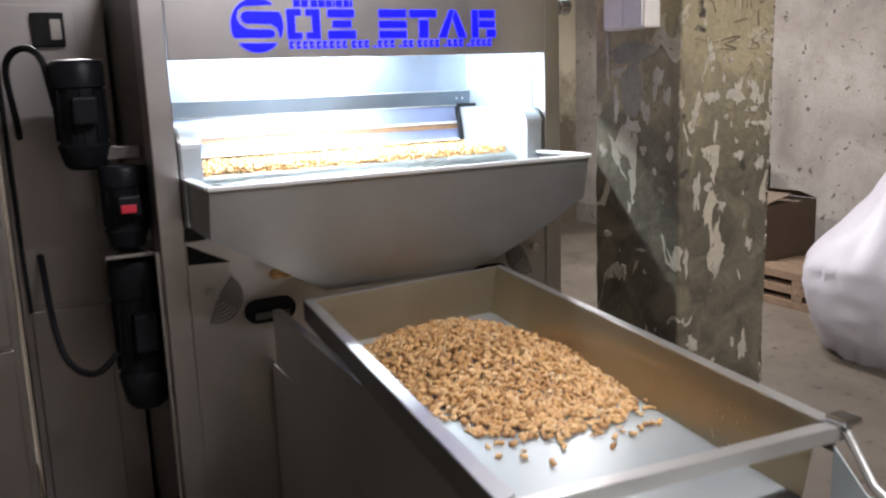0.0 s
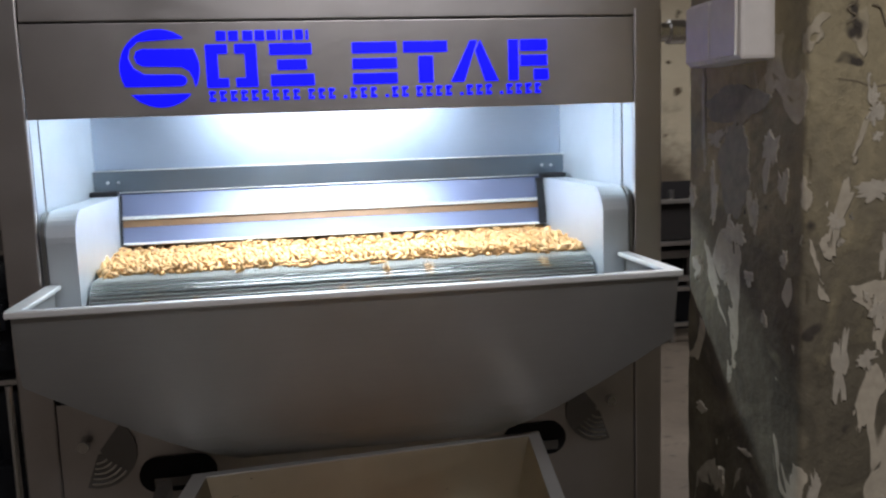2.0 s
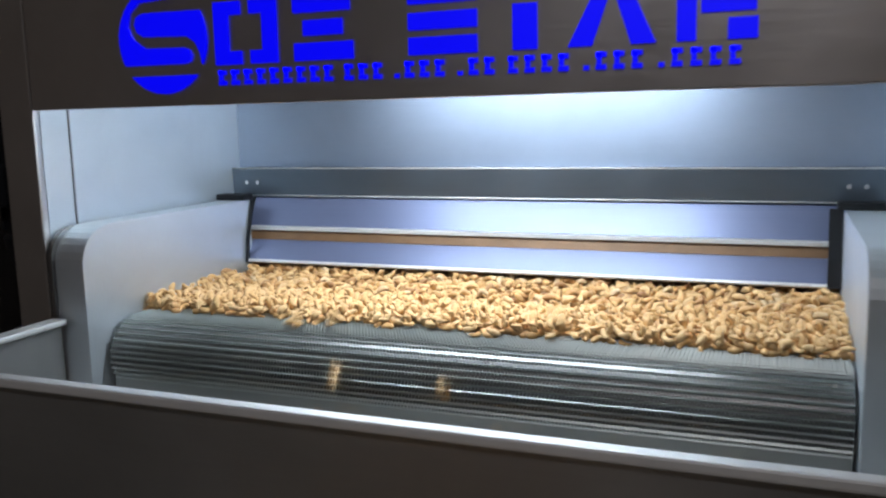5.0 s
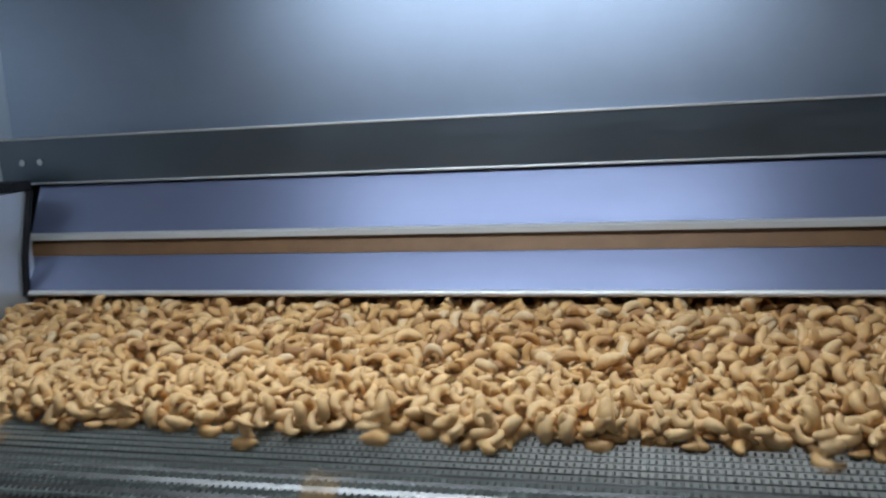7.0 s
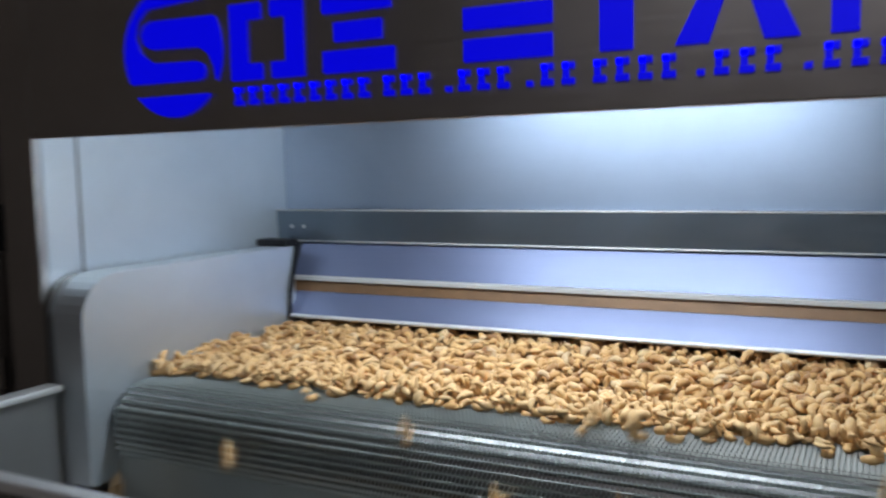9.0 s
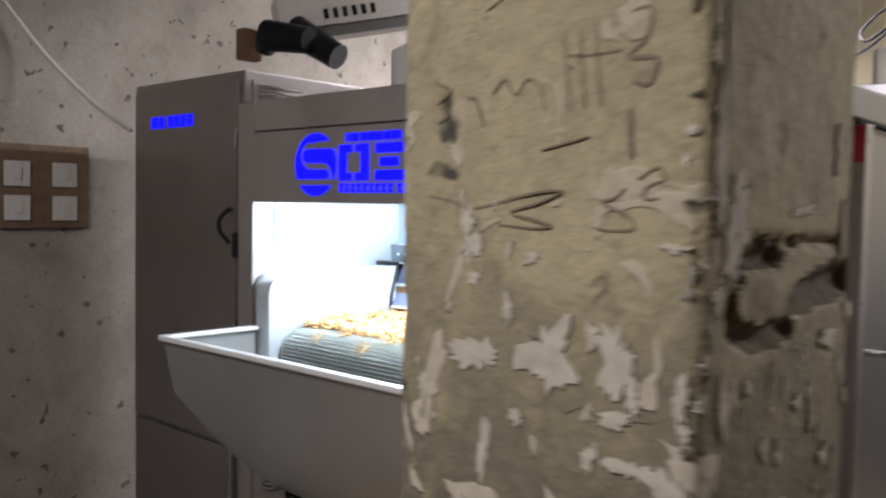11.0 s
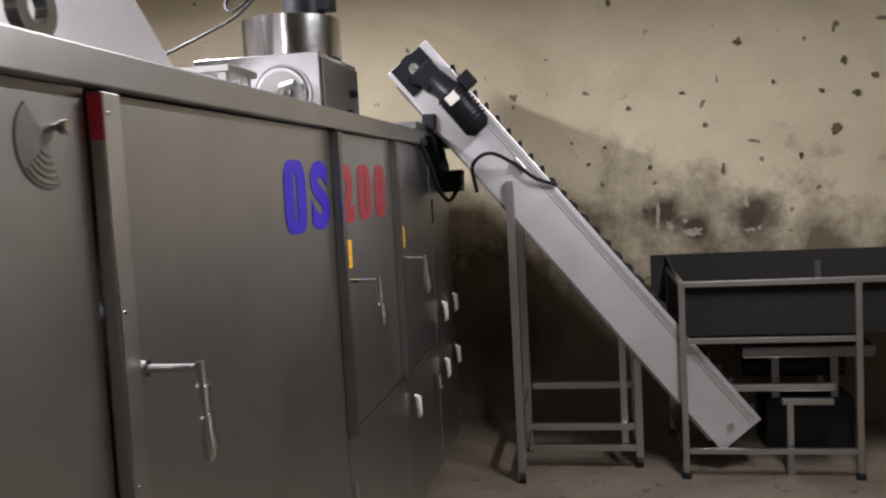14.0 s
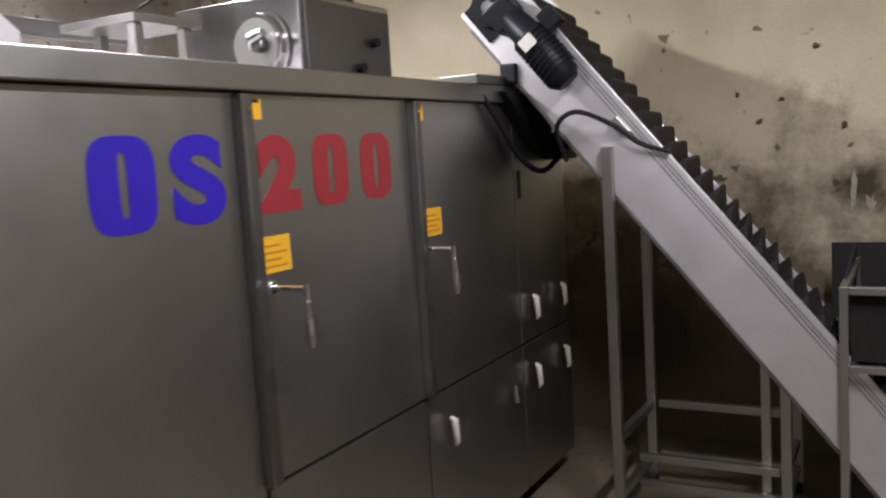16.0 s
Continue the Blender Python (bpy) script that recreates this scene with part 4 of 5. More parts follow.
NUT_F = nut_shape()[1]


def nut_mesh(name, poses, seed):
    rnd = random.Random(seed)
    vs, fs = [], []
    for m in poses:
        s = rnd.uniform(0.86, 1.12)
        a = np.array(m.to_3x3()) * s
        a[:, 2] *= rnd.uniform(0.9, 1.1)
        base = len(vs) * len(NUT_KINDS[0])
        vs.append(rnd.choice(NUT_KINDS) @ a.T + np.array(m.translation))
        fs += [tuple(base + i for i in f) for f in NUT_F]
    me = bpy.data.meshes.new(name)
    me.from_pydata(np.concatenate(vs).tolist(), [], fs)
    me.materials.append(NUT)
    me.polygons.foreach_set("use_smooth", [True] * len(me.polygons))
    return me


def lying(rnd, x, y, z, wild=35):
    return pose(x, y, z, rnd.gauss(0, wild), rnd.gauss(0, wild), rnd.uniform(0, 360))


def bed_poses(rnd, x0, x1, y0, y1, step=0.0138, layers=((0.005, 10), (0.0125, 30), (0.0195, 42))):
    out = []
    nx, ny = max(1, round((x1 - x0) / step)), max(1, round((y1 - y0) / step))
    for l, (z, wild) in enumerate(layers):
        for i in range(nx):
            for j in range(ny):
                if l == 2 and rnd.random() < 0.35:
                    continue
                out.append(lying(rnd, x0 + (i + 0.5 + rnd.uniform(-0.4, 0.4)) * (x1 - x0) / nx, y0 + (j + 0.5 + rnd.uniform(-0.4, 0.4)) * (y1 - y0) / ny, z + rnd.uniform(-0.002, 0.003), wild))
    return out


rc = random.Random(11)
BED = solid("cashew_bed", B(), NUT, "thick bed of roasted cashews on the wire belt", "cashews", kind="stuff")
BED.data = nut_mesh("cashew_bed", bed_poses(rc, -0.530, 0.530, 0.0, 0.36), 3)
CLUMPS = []
COLS = 76
CW, CD = 1.06 / COLS, 0.0139
kinds = [nut_mesh("cashew_clump", bed_poses(random.Random(40 + k), -CW / 2, CW / 2, -CD / 2, CD / 2, 0.0139), 60 + k) for k in range(24)]
FRONT = -0.03
S_BED = FRONT + 0.008 + SPEED * 16.0 + 0.02
for j in range(int((S_BED - FRONT) / CD) + 1):
    for i in range(COLS):
        ob = tagged(new("cashew_clump", kinds[rc.randrange(24)]), "handful of roasted cashews riding on the belt", "cashews", kind="stuff")
        edge = 0.026 * noise.noise((i * 0.13, 3.1, 0.2)) + rc.uniform(-0.011, 0.011)
        CLUMPS.append((ob, 0.07 + CW * (i + 0.5), S_BED - CD * (j + 0.5), 0.036 + edge, rc.uniform(-40, 40), rc.uniform(0, 0.06)))

# ---- receiving tray ----
TR = thing("receiving_tray", 0.5, -0.85, 0.0, "long open steel tray on a stand holding cashews", "tray")
CB = [(0.272, -0.158), (0.951, -0.100), (0.748, -1.490), (0.112, -1.435)]
ZR, ZF = 0.890, 0.752


def lerp2(a, b, t):
    return (a[0] + (b[0] - a[0]) * t, a[1] + (b[1] - a[1]) * t)


CI = [(0.298, -0.175), (0.925, -0.118), (0.722, -1.476), (0.145, -1.425)]


def wall_strip(a, b, ai, bi, z0, z1, mat, name, label=""):
    """A tray side from plan point a to b, leaning out to the rim."""
    bm = B()
    q = [bm.verts.new((*p, z)) for p, z in ((ai, z0), (bi, z0), (b, z1), (a, z1))]
    bm.faces.new(q)
    bmesh.ops.solidify(bm, geom=bm.faces[:], thickness=0.003)
    bmesh.ops.recalc_face_normals(bm, faces=bm.faces[:])
    return part(name, bm, mat, TR, label)


FI = [(0.328, -0.195), (0.890, -0.140), (0.696, -1.470), (0.180, -1.425)]
part("floor_sheet", prism(B(), FI, 2, ZF - 0.003, ZF), STEEL_TRAY, TR, "scratched steel tray floor")
for k, (a, b) in enumerate(((0, 1), (1, 2), (3, 0))):
    wall_strip(CI[a], CI[b], FI[a], FI[b], ZF, ZR - 0.003, STEEL_TRAY_WALL, "side_wall")
    p = [CB[a], CB[b], CI[b], CI[a]]
    rim_ = part("rim", prism(B(), p, 2, ZR - 0.004, ZR), TRAY_EDGE, TR, "bright rolled rim")
    if k:
        part("skirt", prism(B(), [CB[a], CB[b], lerp2(CB[b], CI[b], 0.12), lerp2(CB[a], CI[a], 0.12)], 2, ZR - 0.06, ZR - 0.005), STEEL_DARK, TR)
part("cross_bar", prism(B(), [(0.095, -1.438), (0.745, -1.495), (0.745, -1.522), (0.095, -1.465)], 2, 0.868, 0.893), TRAY_EDGE, TR, "bright square cross bar")
part("end_chute", prism(B(), [(0.18, -1.43), (0.696, -1.475), (0.675, -1.75), (0.16, -1.73)], 2, 0.735, 0.738), STEEL_TRAY, TR)
for xa in (0.106, 0.728):
    y0 = -1.45 - 0.085 * (xa - 0.106)
    part("chute_brace", tube(B(), [(xa, y0 - 0.02, 0.885), (xa, y0 - 0.075, 0.81), (xa - 0.01, y0 - 0.20, 0.755)], 0.008, 8), TRAY_EDGE, TR, "bright slanting brace", True)
    part("chute_side", prism(B(), [(y0 - 0.012, 0.86), (y0 - 0.012, 0.735), (y0 - 0.26, 0.735), (y0 - 0.24, 0.75), (y0 - 0.075, 0.80)], 0, xa - 0.018, xa - 0.014), STEEL_TRAY, TR)
part("corner_block", boxm(0.716, 0.758, -1.532, -1.490, 0.8935, 0.906, bev=0.004), STEEL_POLISH, TR)
# sloping side box and stand under the tray
part("side_box", prism(B(), [(-0.10, 0.86), (-1.45, 0.80), (-1.45, 0.62), (-0.10, 0.70)], 0, 0.20, 0.225), STEEL_SIDE, TR, "dark sloping side plate")
part("stand_panel", boxm(0.21, 0.235, -1.30, -0.02, 0.06, 0.68, bev=0.003), STEEL_SIDE, TR)
for x in (0.24, 0.66):
    for y in (-0.28, -1.38):
        part("leg", boxm(x, x + 0.04, y, y + 0.04, 0.0, 0.745, bev=0.003), STEEL_DARK, TR)

rp = random.Random(21)
HEAP = solid("cashew_heap", B(), NUT, "heap of golden roasted cashews in the tray", "cashews", kind="stuff")


def heap_h(x, y):
    """Height of the low, ragged heap over the tray floor; below zero outside it."""
    u, v = (x - 0.593 - 0.065 * (y + 0.6)) / 0.242, (y + 0.60) / 0.422
    d = (abs(u) ** 2.6 + abs(v) ** 2.6) ** (1 / 2.6)
    d += 0.10 * noise.noise((x * 8, y * 8, 1.0)) + 0.07 * noise.noise((x * 25, y * 25, 4.0))
    return 0.062 * (1 - d ** 1.7) * (1.15 - 0.45 * max(0.0, -v))


pp = []
while len(pp) < 5000:
    x, y = rp.uniform(0.34, 0.87), rp.uniform(-1.12, -0.17)
    h = heap_h(x, y)
    if h > 0.006 or (h > -0.006 and rp.random() < 0.5) or (h > -0.02 and y < -0.8 and rp.random() < 0.05):
        pp.append(lying(rp, x, y, ZF + 0.006 + max(h, 0.0) * rp.choice((1.0, 1.0, 0.9, 0.75)), 38 if h > 0.01 else 10))
for x, y in ((0.467, -1.251), (0.359, -1.26), (0.705, -1.007), (0.66, -1.04), (0.56, -1.15), (0.60, -1.30), (0.42, -1.14), (0.68, -1.10)):
    pp.append(lying(rp, x, y, ZF + 0.006, 8))
HEAP.data = nut_mesh("cashew_heap", pp, 9)

# ---- control cabinet and motors ----
C = thing("control_cabinet", -0.76, 0.50, 0.0, "tall grey steel control cabinet beside the roaster", "cabinet")
part("body", boxm(-1.10, -0.43, 0.270, 0.78, 0.04, 1.960, bev=0.004), CABINET, C)
cd = part("door", boxm(-1.078, -0.452, 0.253, 0.268, 0.78, 1.930, bev=0.004), CABINET, C)
part("lower_panel", boxm(-1.078, -0.452, 0.256, 0.2685, 0.10, 0.765, bev=0.003), CABINET, C)
part("handle", tube(B(), curve_pts([(-0.475, 0.250, 1.53), (-0.487, 0.222, 1.50), (-0.487, 0.220, 1.46), (-0.470, 0.245, 1.42)]), 0.007), BLACK, cd, "black bow handle", True)
for k, (x0, x1) in enumerate(((-0.96, -0.92), (-0.91, -0.88), (-0.85, -0.82), (-0.81, -0.78), (-0.77, -0.74), (-0.73, -0.70))):
    part("cut_out", boxm(x0, x1, 0.2505, 0.2525, 1.800, 1.838, bev=0), BLUE_GLOW, cd, "small blue backlit cut-out")
for zz in (1.75, 1.15):
    part("hinge", tube(B(), [(-0.446, 0.251, zz - 0.03), (-0.446, 0.251, zz + 0.03)], 0.006), STEEL_POLISH, cd, "", True)
lv = part("louvre_frame", boxm(-0.4295, -0.424, 0.30, 0.50, 1.78, 1.935, bev=0), CABINET, C)
for k in range(9):
    part("louvre", boxm(-0.4235, -0.417, 0.31, 0.49, 1.792 + 0.015 * k, 1.799 + 0.015 * k, bev=0), STEEL_POLISH, lv)
part("eye_bolt", tube(B(), [(-0.42, 0.30 + 0.014 * math.cos(a), 1.70 + 0.014 * math.sin(a)) for a in (2 * math.pi * k / 16 for k in range(17))], 0.003, 6), STEEL_POLISH, C, "", True)
part("plinth", boxm(-1.09, -0.44, 0.29, 0.77, 0.0, 0.04, bev=0), BLACK, C)
HB = thing("drive_housing", -0.25, 0.8, 0.0, "grey steel drive housing between cabinet and roaster", "housing")
part("body", boxm(-0.41, -0.075, 0.56, 1.30, 0.0, 1.79, bev=0.004), CABINET, HB)
part("cover", boxm(-0.385, -0.16, 0.545, 0.558, 0.82, 1.74, bev=0.003), CABINET, HB)
part("cover", boxm(-0.385, -0.16, 0.548, 0.5585, 0.10, 0.80, bev=0.003), CABINET, HB)
isw = part("isolator_switch", boxm(-0.285, -0.195, 0.520, 0.544, 1.615, 1.715, bev=0.004), BLACK, HB, "black switch plate with a pale rocker")
part("rocker", boxm(-0.235, -0.205, 0.512, 0.5195, 1.635, 1.695, bev=0.002), WHITE_PLASTIC, isw)


def motor(x, y, z0, z1, r, label, box_side=-1):
    """An upright geared motor: gear head, finned body, fan cowl and terminal box."""
    m = thing("gear_motor", x, y, z0, label, "motor", "motors beside the roaster")
    h = z1 - z0
    part("body", tube(B(), [(x, y, z0 + 0.25 * h), (x, y, z1 - 0.25 * h)], r * 0.9, 20), BLACK_PAINT, m, "", True)
    for k in range(12):
        a = 2 * math.pi * k / 12
        part("fin", boxm(-0.003, 0.003, r * 0.85, r * 1.0, z0 + 0.27 * h, z1 - 0.27 * h, bev=0, m=Matrix.Translation((x, y, 0)) @ Matrix.Rotation(a, 4, "Z")), BLACK_PAINT, m)
    part("fan_cowl", tube(B(), [(x, y, z1 - 0.25 * h), (x, y, z1 - 0.06 * h), (x, y, z1 - 0.015 * h), (x, y, z1)], [r * 1.02, r * 1.02, r * 0.92, r * 0.6], 24), BLACK_PAINT, m, "glossy black fan cowl", True)
    part("gear_head", tube(B(), [(x, y, z0), (x, y, z0 + 0.04 * h), (x, y, z0 + 0.22 * h), (x, y, z0 + 0.25 * h)], [r * 0.6, r * 0.8, r * 1.0, r * 0.9], 20), BLACK_PAINT, m, "", True)
    part("terminal_box", boxm(x - 0.03, x + 0.03, y - r - 0.035, y - r * 0.8, z0 + 0.42 * h, z0 + 0.66 * h, bev=0.006), BLACK_PAINT, m)
    part("mount", boxm(x + r * 0.6, -0.068, y - 0.03, y + 0.03, z0 + 0.08 * h, z0 + 0.2 * h, bev=0.002), STEEL_DARK, m)
    return m


motor(-0.208, 0.20, 1.265, 1.565, 0.070, "black enamelled gear motor high beside the front post")
m2 = motor(-0.125, 0.16, 1.040, 1.275, 0.062, "black gear motor with a red switch")
part("red_switch", boxm(-0.150, -0.110, 0.050, 0.058, 1.150, 1.172, bev=0.002), RED, m2, "red rocker switch")
part("shelf", boxm(-0.20, -0.069, 0.08, 0.24, 1.022, 1.034, bev=0.002), STEEL_POLISH, m2)
motor(-0.115, 0.18, 0.560, 1.010, 0.075, "large black gear motor low beside the front post")
part("conduit", tube(B(), [(-0.078, -0.008, 0.05), (-0.078, -0.008, 1.045)], 0.007), STEEL_POLISH, R, "thin bright conduit", True)
for pts, r in (([(-0.270, 0.20, 1.44), (-0.290, 0.24, 1.57), (-0.335, 0.30, 1.60), (-0.375, 0.36, 1.55), (-0.362, 0.42, 1.40), (-0.355, 0.53, 1.35)], 0.010),
               ([(-0.185, 0.15, 0.74), (-0.25, 0.18, 0.68), (-0.31, 0.26, 0.70), (-0.335, 0.34, 0.80), (-0.34, 0.53, 0.98)], 0.010),
               ([(-0.395, 0.53, 1.60), (-0.392, 0.535, 1.2), (-0.385, 0.54, 0.80)], 0.006)):
    solid("cable", tube(B(), curve_pts(pts), r, 8), BLACK, "black rubber motor cable hanging by the housing", "cable", "motor cables", smooth=True)

# switch board and cable on the left wall
SB = thing("switch_board", -1.44, 0.14, 1.57, "brown wooden board with white switches on the wall", "switch board")
part("board", boxm(-1.449, -1.43, -0.08, 0.25, 1.44, 1.75, bev=0.003), WOOD, SB)
for y in (-0.02, 0.154):
    for z in (1.515, 1.640):
        sp = part("switch_plate", boxm(-1.4295, -1.420, y - 0.046, y + 0.046, z - 0.046, z + 0.046, bev=0.003), WHITE_PLASTIC, SB)
        part("rocker", boxm(-1.4195, -1.414, y - 0.014, y + 0.014, z - 0.022, z + 0.022, bev=0.002), WHITE_PLASTIC, sp)
solid("wall_cable", tube(B(), curve_pts([(-1.43, -0.10, 2.30), (-1.38, 0.06, 2.08), (-1.24, 0.18, 1.90), (-1.10, 0.25, 1.80)]), 0.008, 8), WHITE_PLASTIC, "pale cable sagging from the wall to the cabinet", "cable", smooth=True)

# ---- on top of the roaster ----
FD = thing("feed_conveyor", -0.40, 1.0, 1.806, "white enclosed feed conveyor over the roaster top", "conveyor")
ang = Matrix.Translation((-0.68, 0.60, 2.14)) @ Matrix.Rotation(math.radians(60), 4, "Z") @ Matrix.Rotation(math.radians(-12), 4, "Y")
part("trough", boxm(0.0, 1.9, -0.02, 0.14, 0.02, 0.14, bev=0.004, m=ang), WHITE_PLASTIC, FD)
part("under_frame", boxm(0.0, 1.9, 0.0, 0.12, -0.02, 0.018, bev=0.003, m=ang), STEEL_DARK, FD)
for k in range(6):
    part("slot", boxm(0.16 + 0.035 * k, 0.176 + 0.035 * k, -0.0235, -0.0205, 0.04, 0.075, bev=0, m=ang), BLACK, FD)
for u in (0.55, 1.5):
    p = ang @ Vector((u, 0.05, -0.02))
    part("leg", tube(B(), [(p.x, p.y, 1.806), p], 0.012), STEEL_SIDE, FD, "", True)
for a, b, c in ((-0.07, 0.10, 0.0), (0.03, 0.16, -0.07)):
    p = ang @ Vector((a, -0.03, -0.03))
    part("drive_motor", tube(B(), [p, p + Vector((0.05, -0.02, 0.03)), p + Vector((0.22, 0.02, c))], [0.04, 0.055, 0.045], 16), BLACK_PAINT, FD, "black drive motor", True)
part("red_cap", boxm(-0.82, -0.77, 0.50, 0.58, 2.06, 2.17, bev=0.004), RUST, FD)
solid("white_can", tube(B(), [(-0.02, 0.62, 1.806), (-0.02, 0.62, 1.82), (-0.02, 0.62, 2.02), (-0.02, 0.62, 2.04)], [0.07, 0.085, 0.085, 0.05], 20), WHITE_PLASTIC, "white plastic can on the roaster top", "can", smooth=True, origin=(-0.02, 0.62, 1.806))
H = thing("extract_hood", 0.6, 1.0, 1.806, "grey sheet steel hood with a sloping end on the roaster", "hood")
part("hood_body", prism(B(), [(0.46, 1.808), (0.46, 2.75), (0.62, 2.75), (1.66, 1.90), (1.66, 1.808)], 0, 0.25, 0.90), ALU, H)
part("hood_seam", prism(B(), [(0.64, 1.808), (0.64, 2.72), (0.645, 2.72), (0.645, 1.808)], 0, 0.9005, 0.903), STEEL_POLISH, H)
part("duct", boxm(0.30, 0.85, 0.47, 0.60, 2.75, 3.29, bev=0.003), ALU, H)
lug = thing("lifting_lug", 1.20, 0.56, 1.809, "polished round lifting lug on the roof beam", "lug")
bm = B()
ro, ri = 0.052, 0.026
loops = [[bm.verts.new((x, 0.56 + r * math.cos(a), 1.868 + r * math.sin(a))) for a in (2 * math.pi * k / 28 for k in range(28))] for x in (1.188, 1.212) for r in (ro, ri)]
for p, q in ((0, 1), (2, 3), (0, 2), (1, 3)):
    for k in range(28):
        n = (k + 1) % 28
        bm.faces.new((loops[p][k], loops[p][n], loops[q][n], loops[q][k]))
bmesh.ops.recalc_face_normals(bm, faces=bm.faces[:])
part("ring", bm, STEEL_POLISH, lug, "", True)
part("foot", boxm(1.185, 1.225, 0.53, 0.60, 1.809, 1.825, bev=0.003), STEEL_POLISH, lug)
part("side_pipe", tube(B(), [(1.263, 0.06, 1.70), (1.30, 0.06, 1.70), (1.303, 0.06, 1.70), (1.338, 0.06, 1.70)], [0.02, 0.02, 0.026, 0.026], 16), STEEL_POLISH, R, "polished pipe stub", True)
FB = thing("fan_unit", 0.80, 2.75, 1.806, "bright steel box with a fan drum and black motor", "fan")
part("box_body", boxm(0.55, 1.06, 2.50, 3.02, 1.808, 2.082, bev=0.004), STEEL_POLISH, FB)
part("side_cover", boxm(1.061, 1.072, 2.52, 3.0, 1.815, 2.06, bev=0.003), STEEL_DARK, FB)
part("fan_drum", tube(B(), [(0.88, 2.72, 2.083), (0.88, 2.72, 2.24)], 0.20, 40), STEEL_POLISH, FB, "polished round fan drum", True)

part("motor", tube(B(), [(0.94, 2.72, 2.253), (0.94, 2.72, 2.42), (0.94, 2.72, 2.43), (0.94, 2.72, 2.52)], [0.085, 0.085, 0.07, 0.065], 24), BLACK_PAINT, FB, "black fan motor", True)
part("terminal_box", boxm(1.01, 1.07, 2.67, 2.75, 2.27, 2.36, bev=0.005), BLACK_PAINT, FB)
port = part("inlet_port", tube(B(), [(0.91, 2.499, 1.925), (0.91, 2.490, 1.925), (0.91, 2.4895, 1.925), (0.91, 2.47, 1.925)], [0.115, 0.115, 0.106, 0.100], 32), STEEL_POLISH, FB, "round inlet port", True)
part("port_hole", disc(B(), (0.91, 2.4695, 1.925), (0, -1, 0), 0.088, 0.002, 28), STEEL_SIDE, port)
part("valve", tube(B(), [(0.93, 2.467, 1.93), (0.93, 2.44, 1.93), (0.94, 2.42, 1.945), (0.99, 2.41, 1.955)], [0.028, 0.028, 0.02, 0.014], 10), STEEL_DARK, port)
for z in (1.95, 1.86):
    part("bolt_knob", tube(B(), [(1.073, 2.98 - (2.05 - z), z), (1.10, 2.98 - (2.05 - z), z)], 0.016, 10), BLACK, FB)
solid("motor_cable", tube(B(), curve_pts([(0.87, 2.72, 2.40), (0.75, 2.66, 2.42), (0.66, 2.60, 2.32), (0.70, 2.56, 2.27), (0.80, 2.62, 2.36), (0.72, 2.55, 2.25), (0.60, 2.48, 2.17), (0.45, 2.44, 2.10)]), 0.006, 8), BLACK, "black looped fan motor cable", "cable", smooth=True)
TRL = thing("roof_rail", 0.5, 1.9, 1.806, "grey steel channel rail on the roaster roof", "rail")
part("rail", boxm(0.43, 0.47, 1.7, 2.46, 1.972, 2.022, bev=0.003), STEEL_DARK, TRL)
part("cross_rail", boxm(0.62, 0.91, 1.99, 2.24, 1.957, 1.980, bev=0.003), STEEL_SIDE, TRL)
for x, y, z in ((0.45, 1.75, 1.972), (0.45, 2.40, 1.972), (0.88, 2.02, 1.957), (0.88, 2.20, 1.957), (0.64, 2.11, 1.957)):
    part("foot", boxm(x - 0.015, x + 0.015, y - 0.015, y + 0.015, 1.806, z, bev=0.002), STEEL_SIDE, TRL)

# ---- inclined cleated conveyor ----
S0, S1 = Vector((1.218, 3.560, 2.121)), Vector((2.707, 3.750, 0.250))
ux = (S1 - S0).normalized()
uz = (Vector((0, 0, 1)) - ux * ux.z).normalized()
uy = uz.cross(ux)
CM = Matrix((ux, uy, uz)).transposed().to_4x4()
CM.translation = S0
LEN = (S1 - S0).length
K = thing("cleated_conveyor", 2.0, 3.9, 0.0, "inclined grey conveyor with dark cleats by the back wall", "conveyor")
for y0 in (0.0, 0.64):
    pn = part("side_panel", boxm(-0.075, LEN + 0.08, y0, y0 + 0.03, -0.115, 0.140, bev=0.004, m=CM), ALU, K, "long pale aluminium side panel")
    for z in (0.085, 0.10, 0.112):
        part("profile_groove", boxm(0.30, LEN + 0.05, y0 - 0.0012 if y0 == 0 else y0 + 0.0302, y0 - 0.0004 if y0 == 0 else y0 + 0.031, z, z + 0.004, bev=0, m=CM), STEEL_DARK, pn)
    part("edge_strip", boxm(0.0, LEN, y0 + 0.002, y0 + 0.028, -0.128, -0.117, bev=0.002, m=CM), STEEL_DARK, pn)
part("belt", boxm(-0.04, LEN + 0.04, 0.032, 0.638, -0.10, 0.118, bev=0.02, m=CM), GREYBOARD, K, "dark conveyor belt")
n = int(LEN / 0.085)
for k in range(n):
    u = 0.10 + 0.085 * k
    q = CM @ Vector((u, 0, 0))
    bm = B()
    prism(bm, [(u, 0.119), (u + 0.075, 0.119), (u + 0.014, 0.165), (u, 0.165)], 1, 0.034, 0.636)
    bm.transform(CM)
    part("cleat", bm, GREYBOARD, K)
part("gear_housing", tube(B(), [CM @ Vector((0, -0.002, 0)), CM @ Vector((0, -0.05, 0))], 0.075, 24), BLACK_PAINT, K, "black bearing plate", True)
part("shaft", tube(B(), [CM @ Vector((0, -0.051, 0)), CM @ Vector((0, -0.065, 0))], 0.026, 16), STEEL_POLISH, K, "", True)
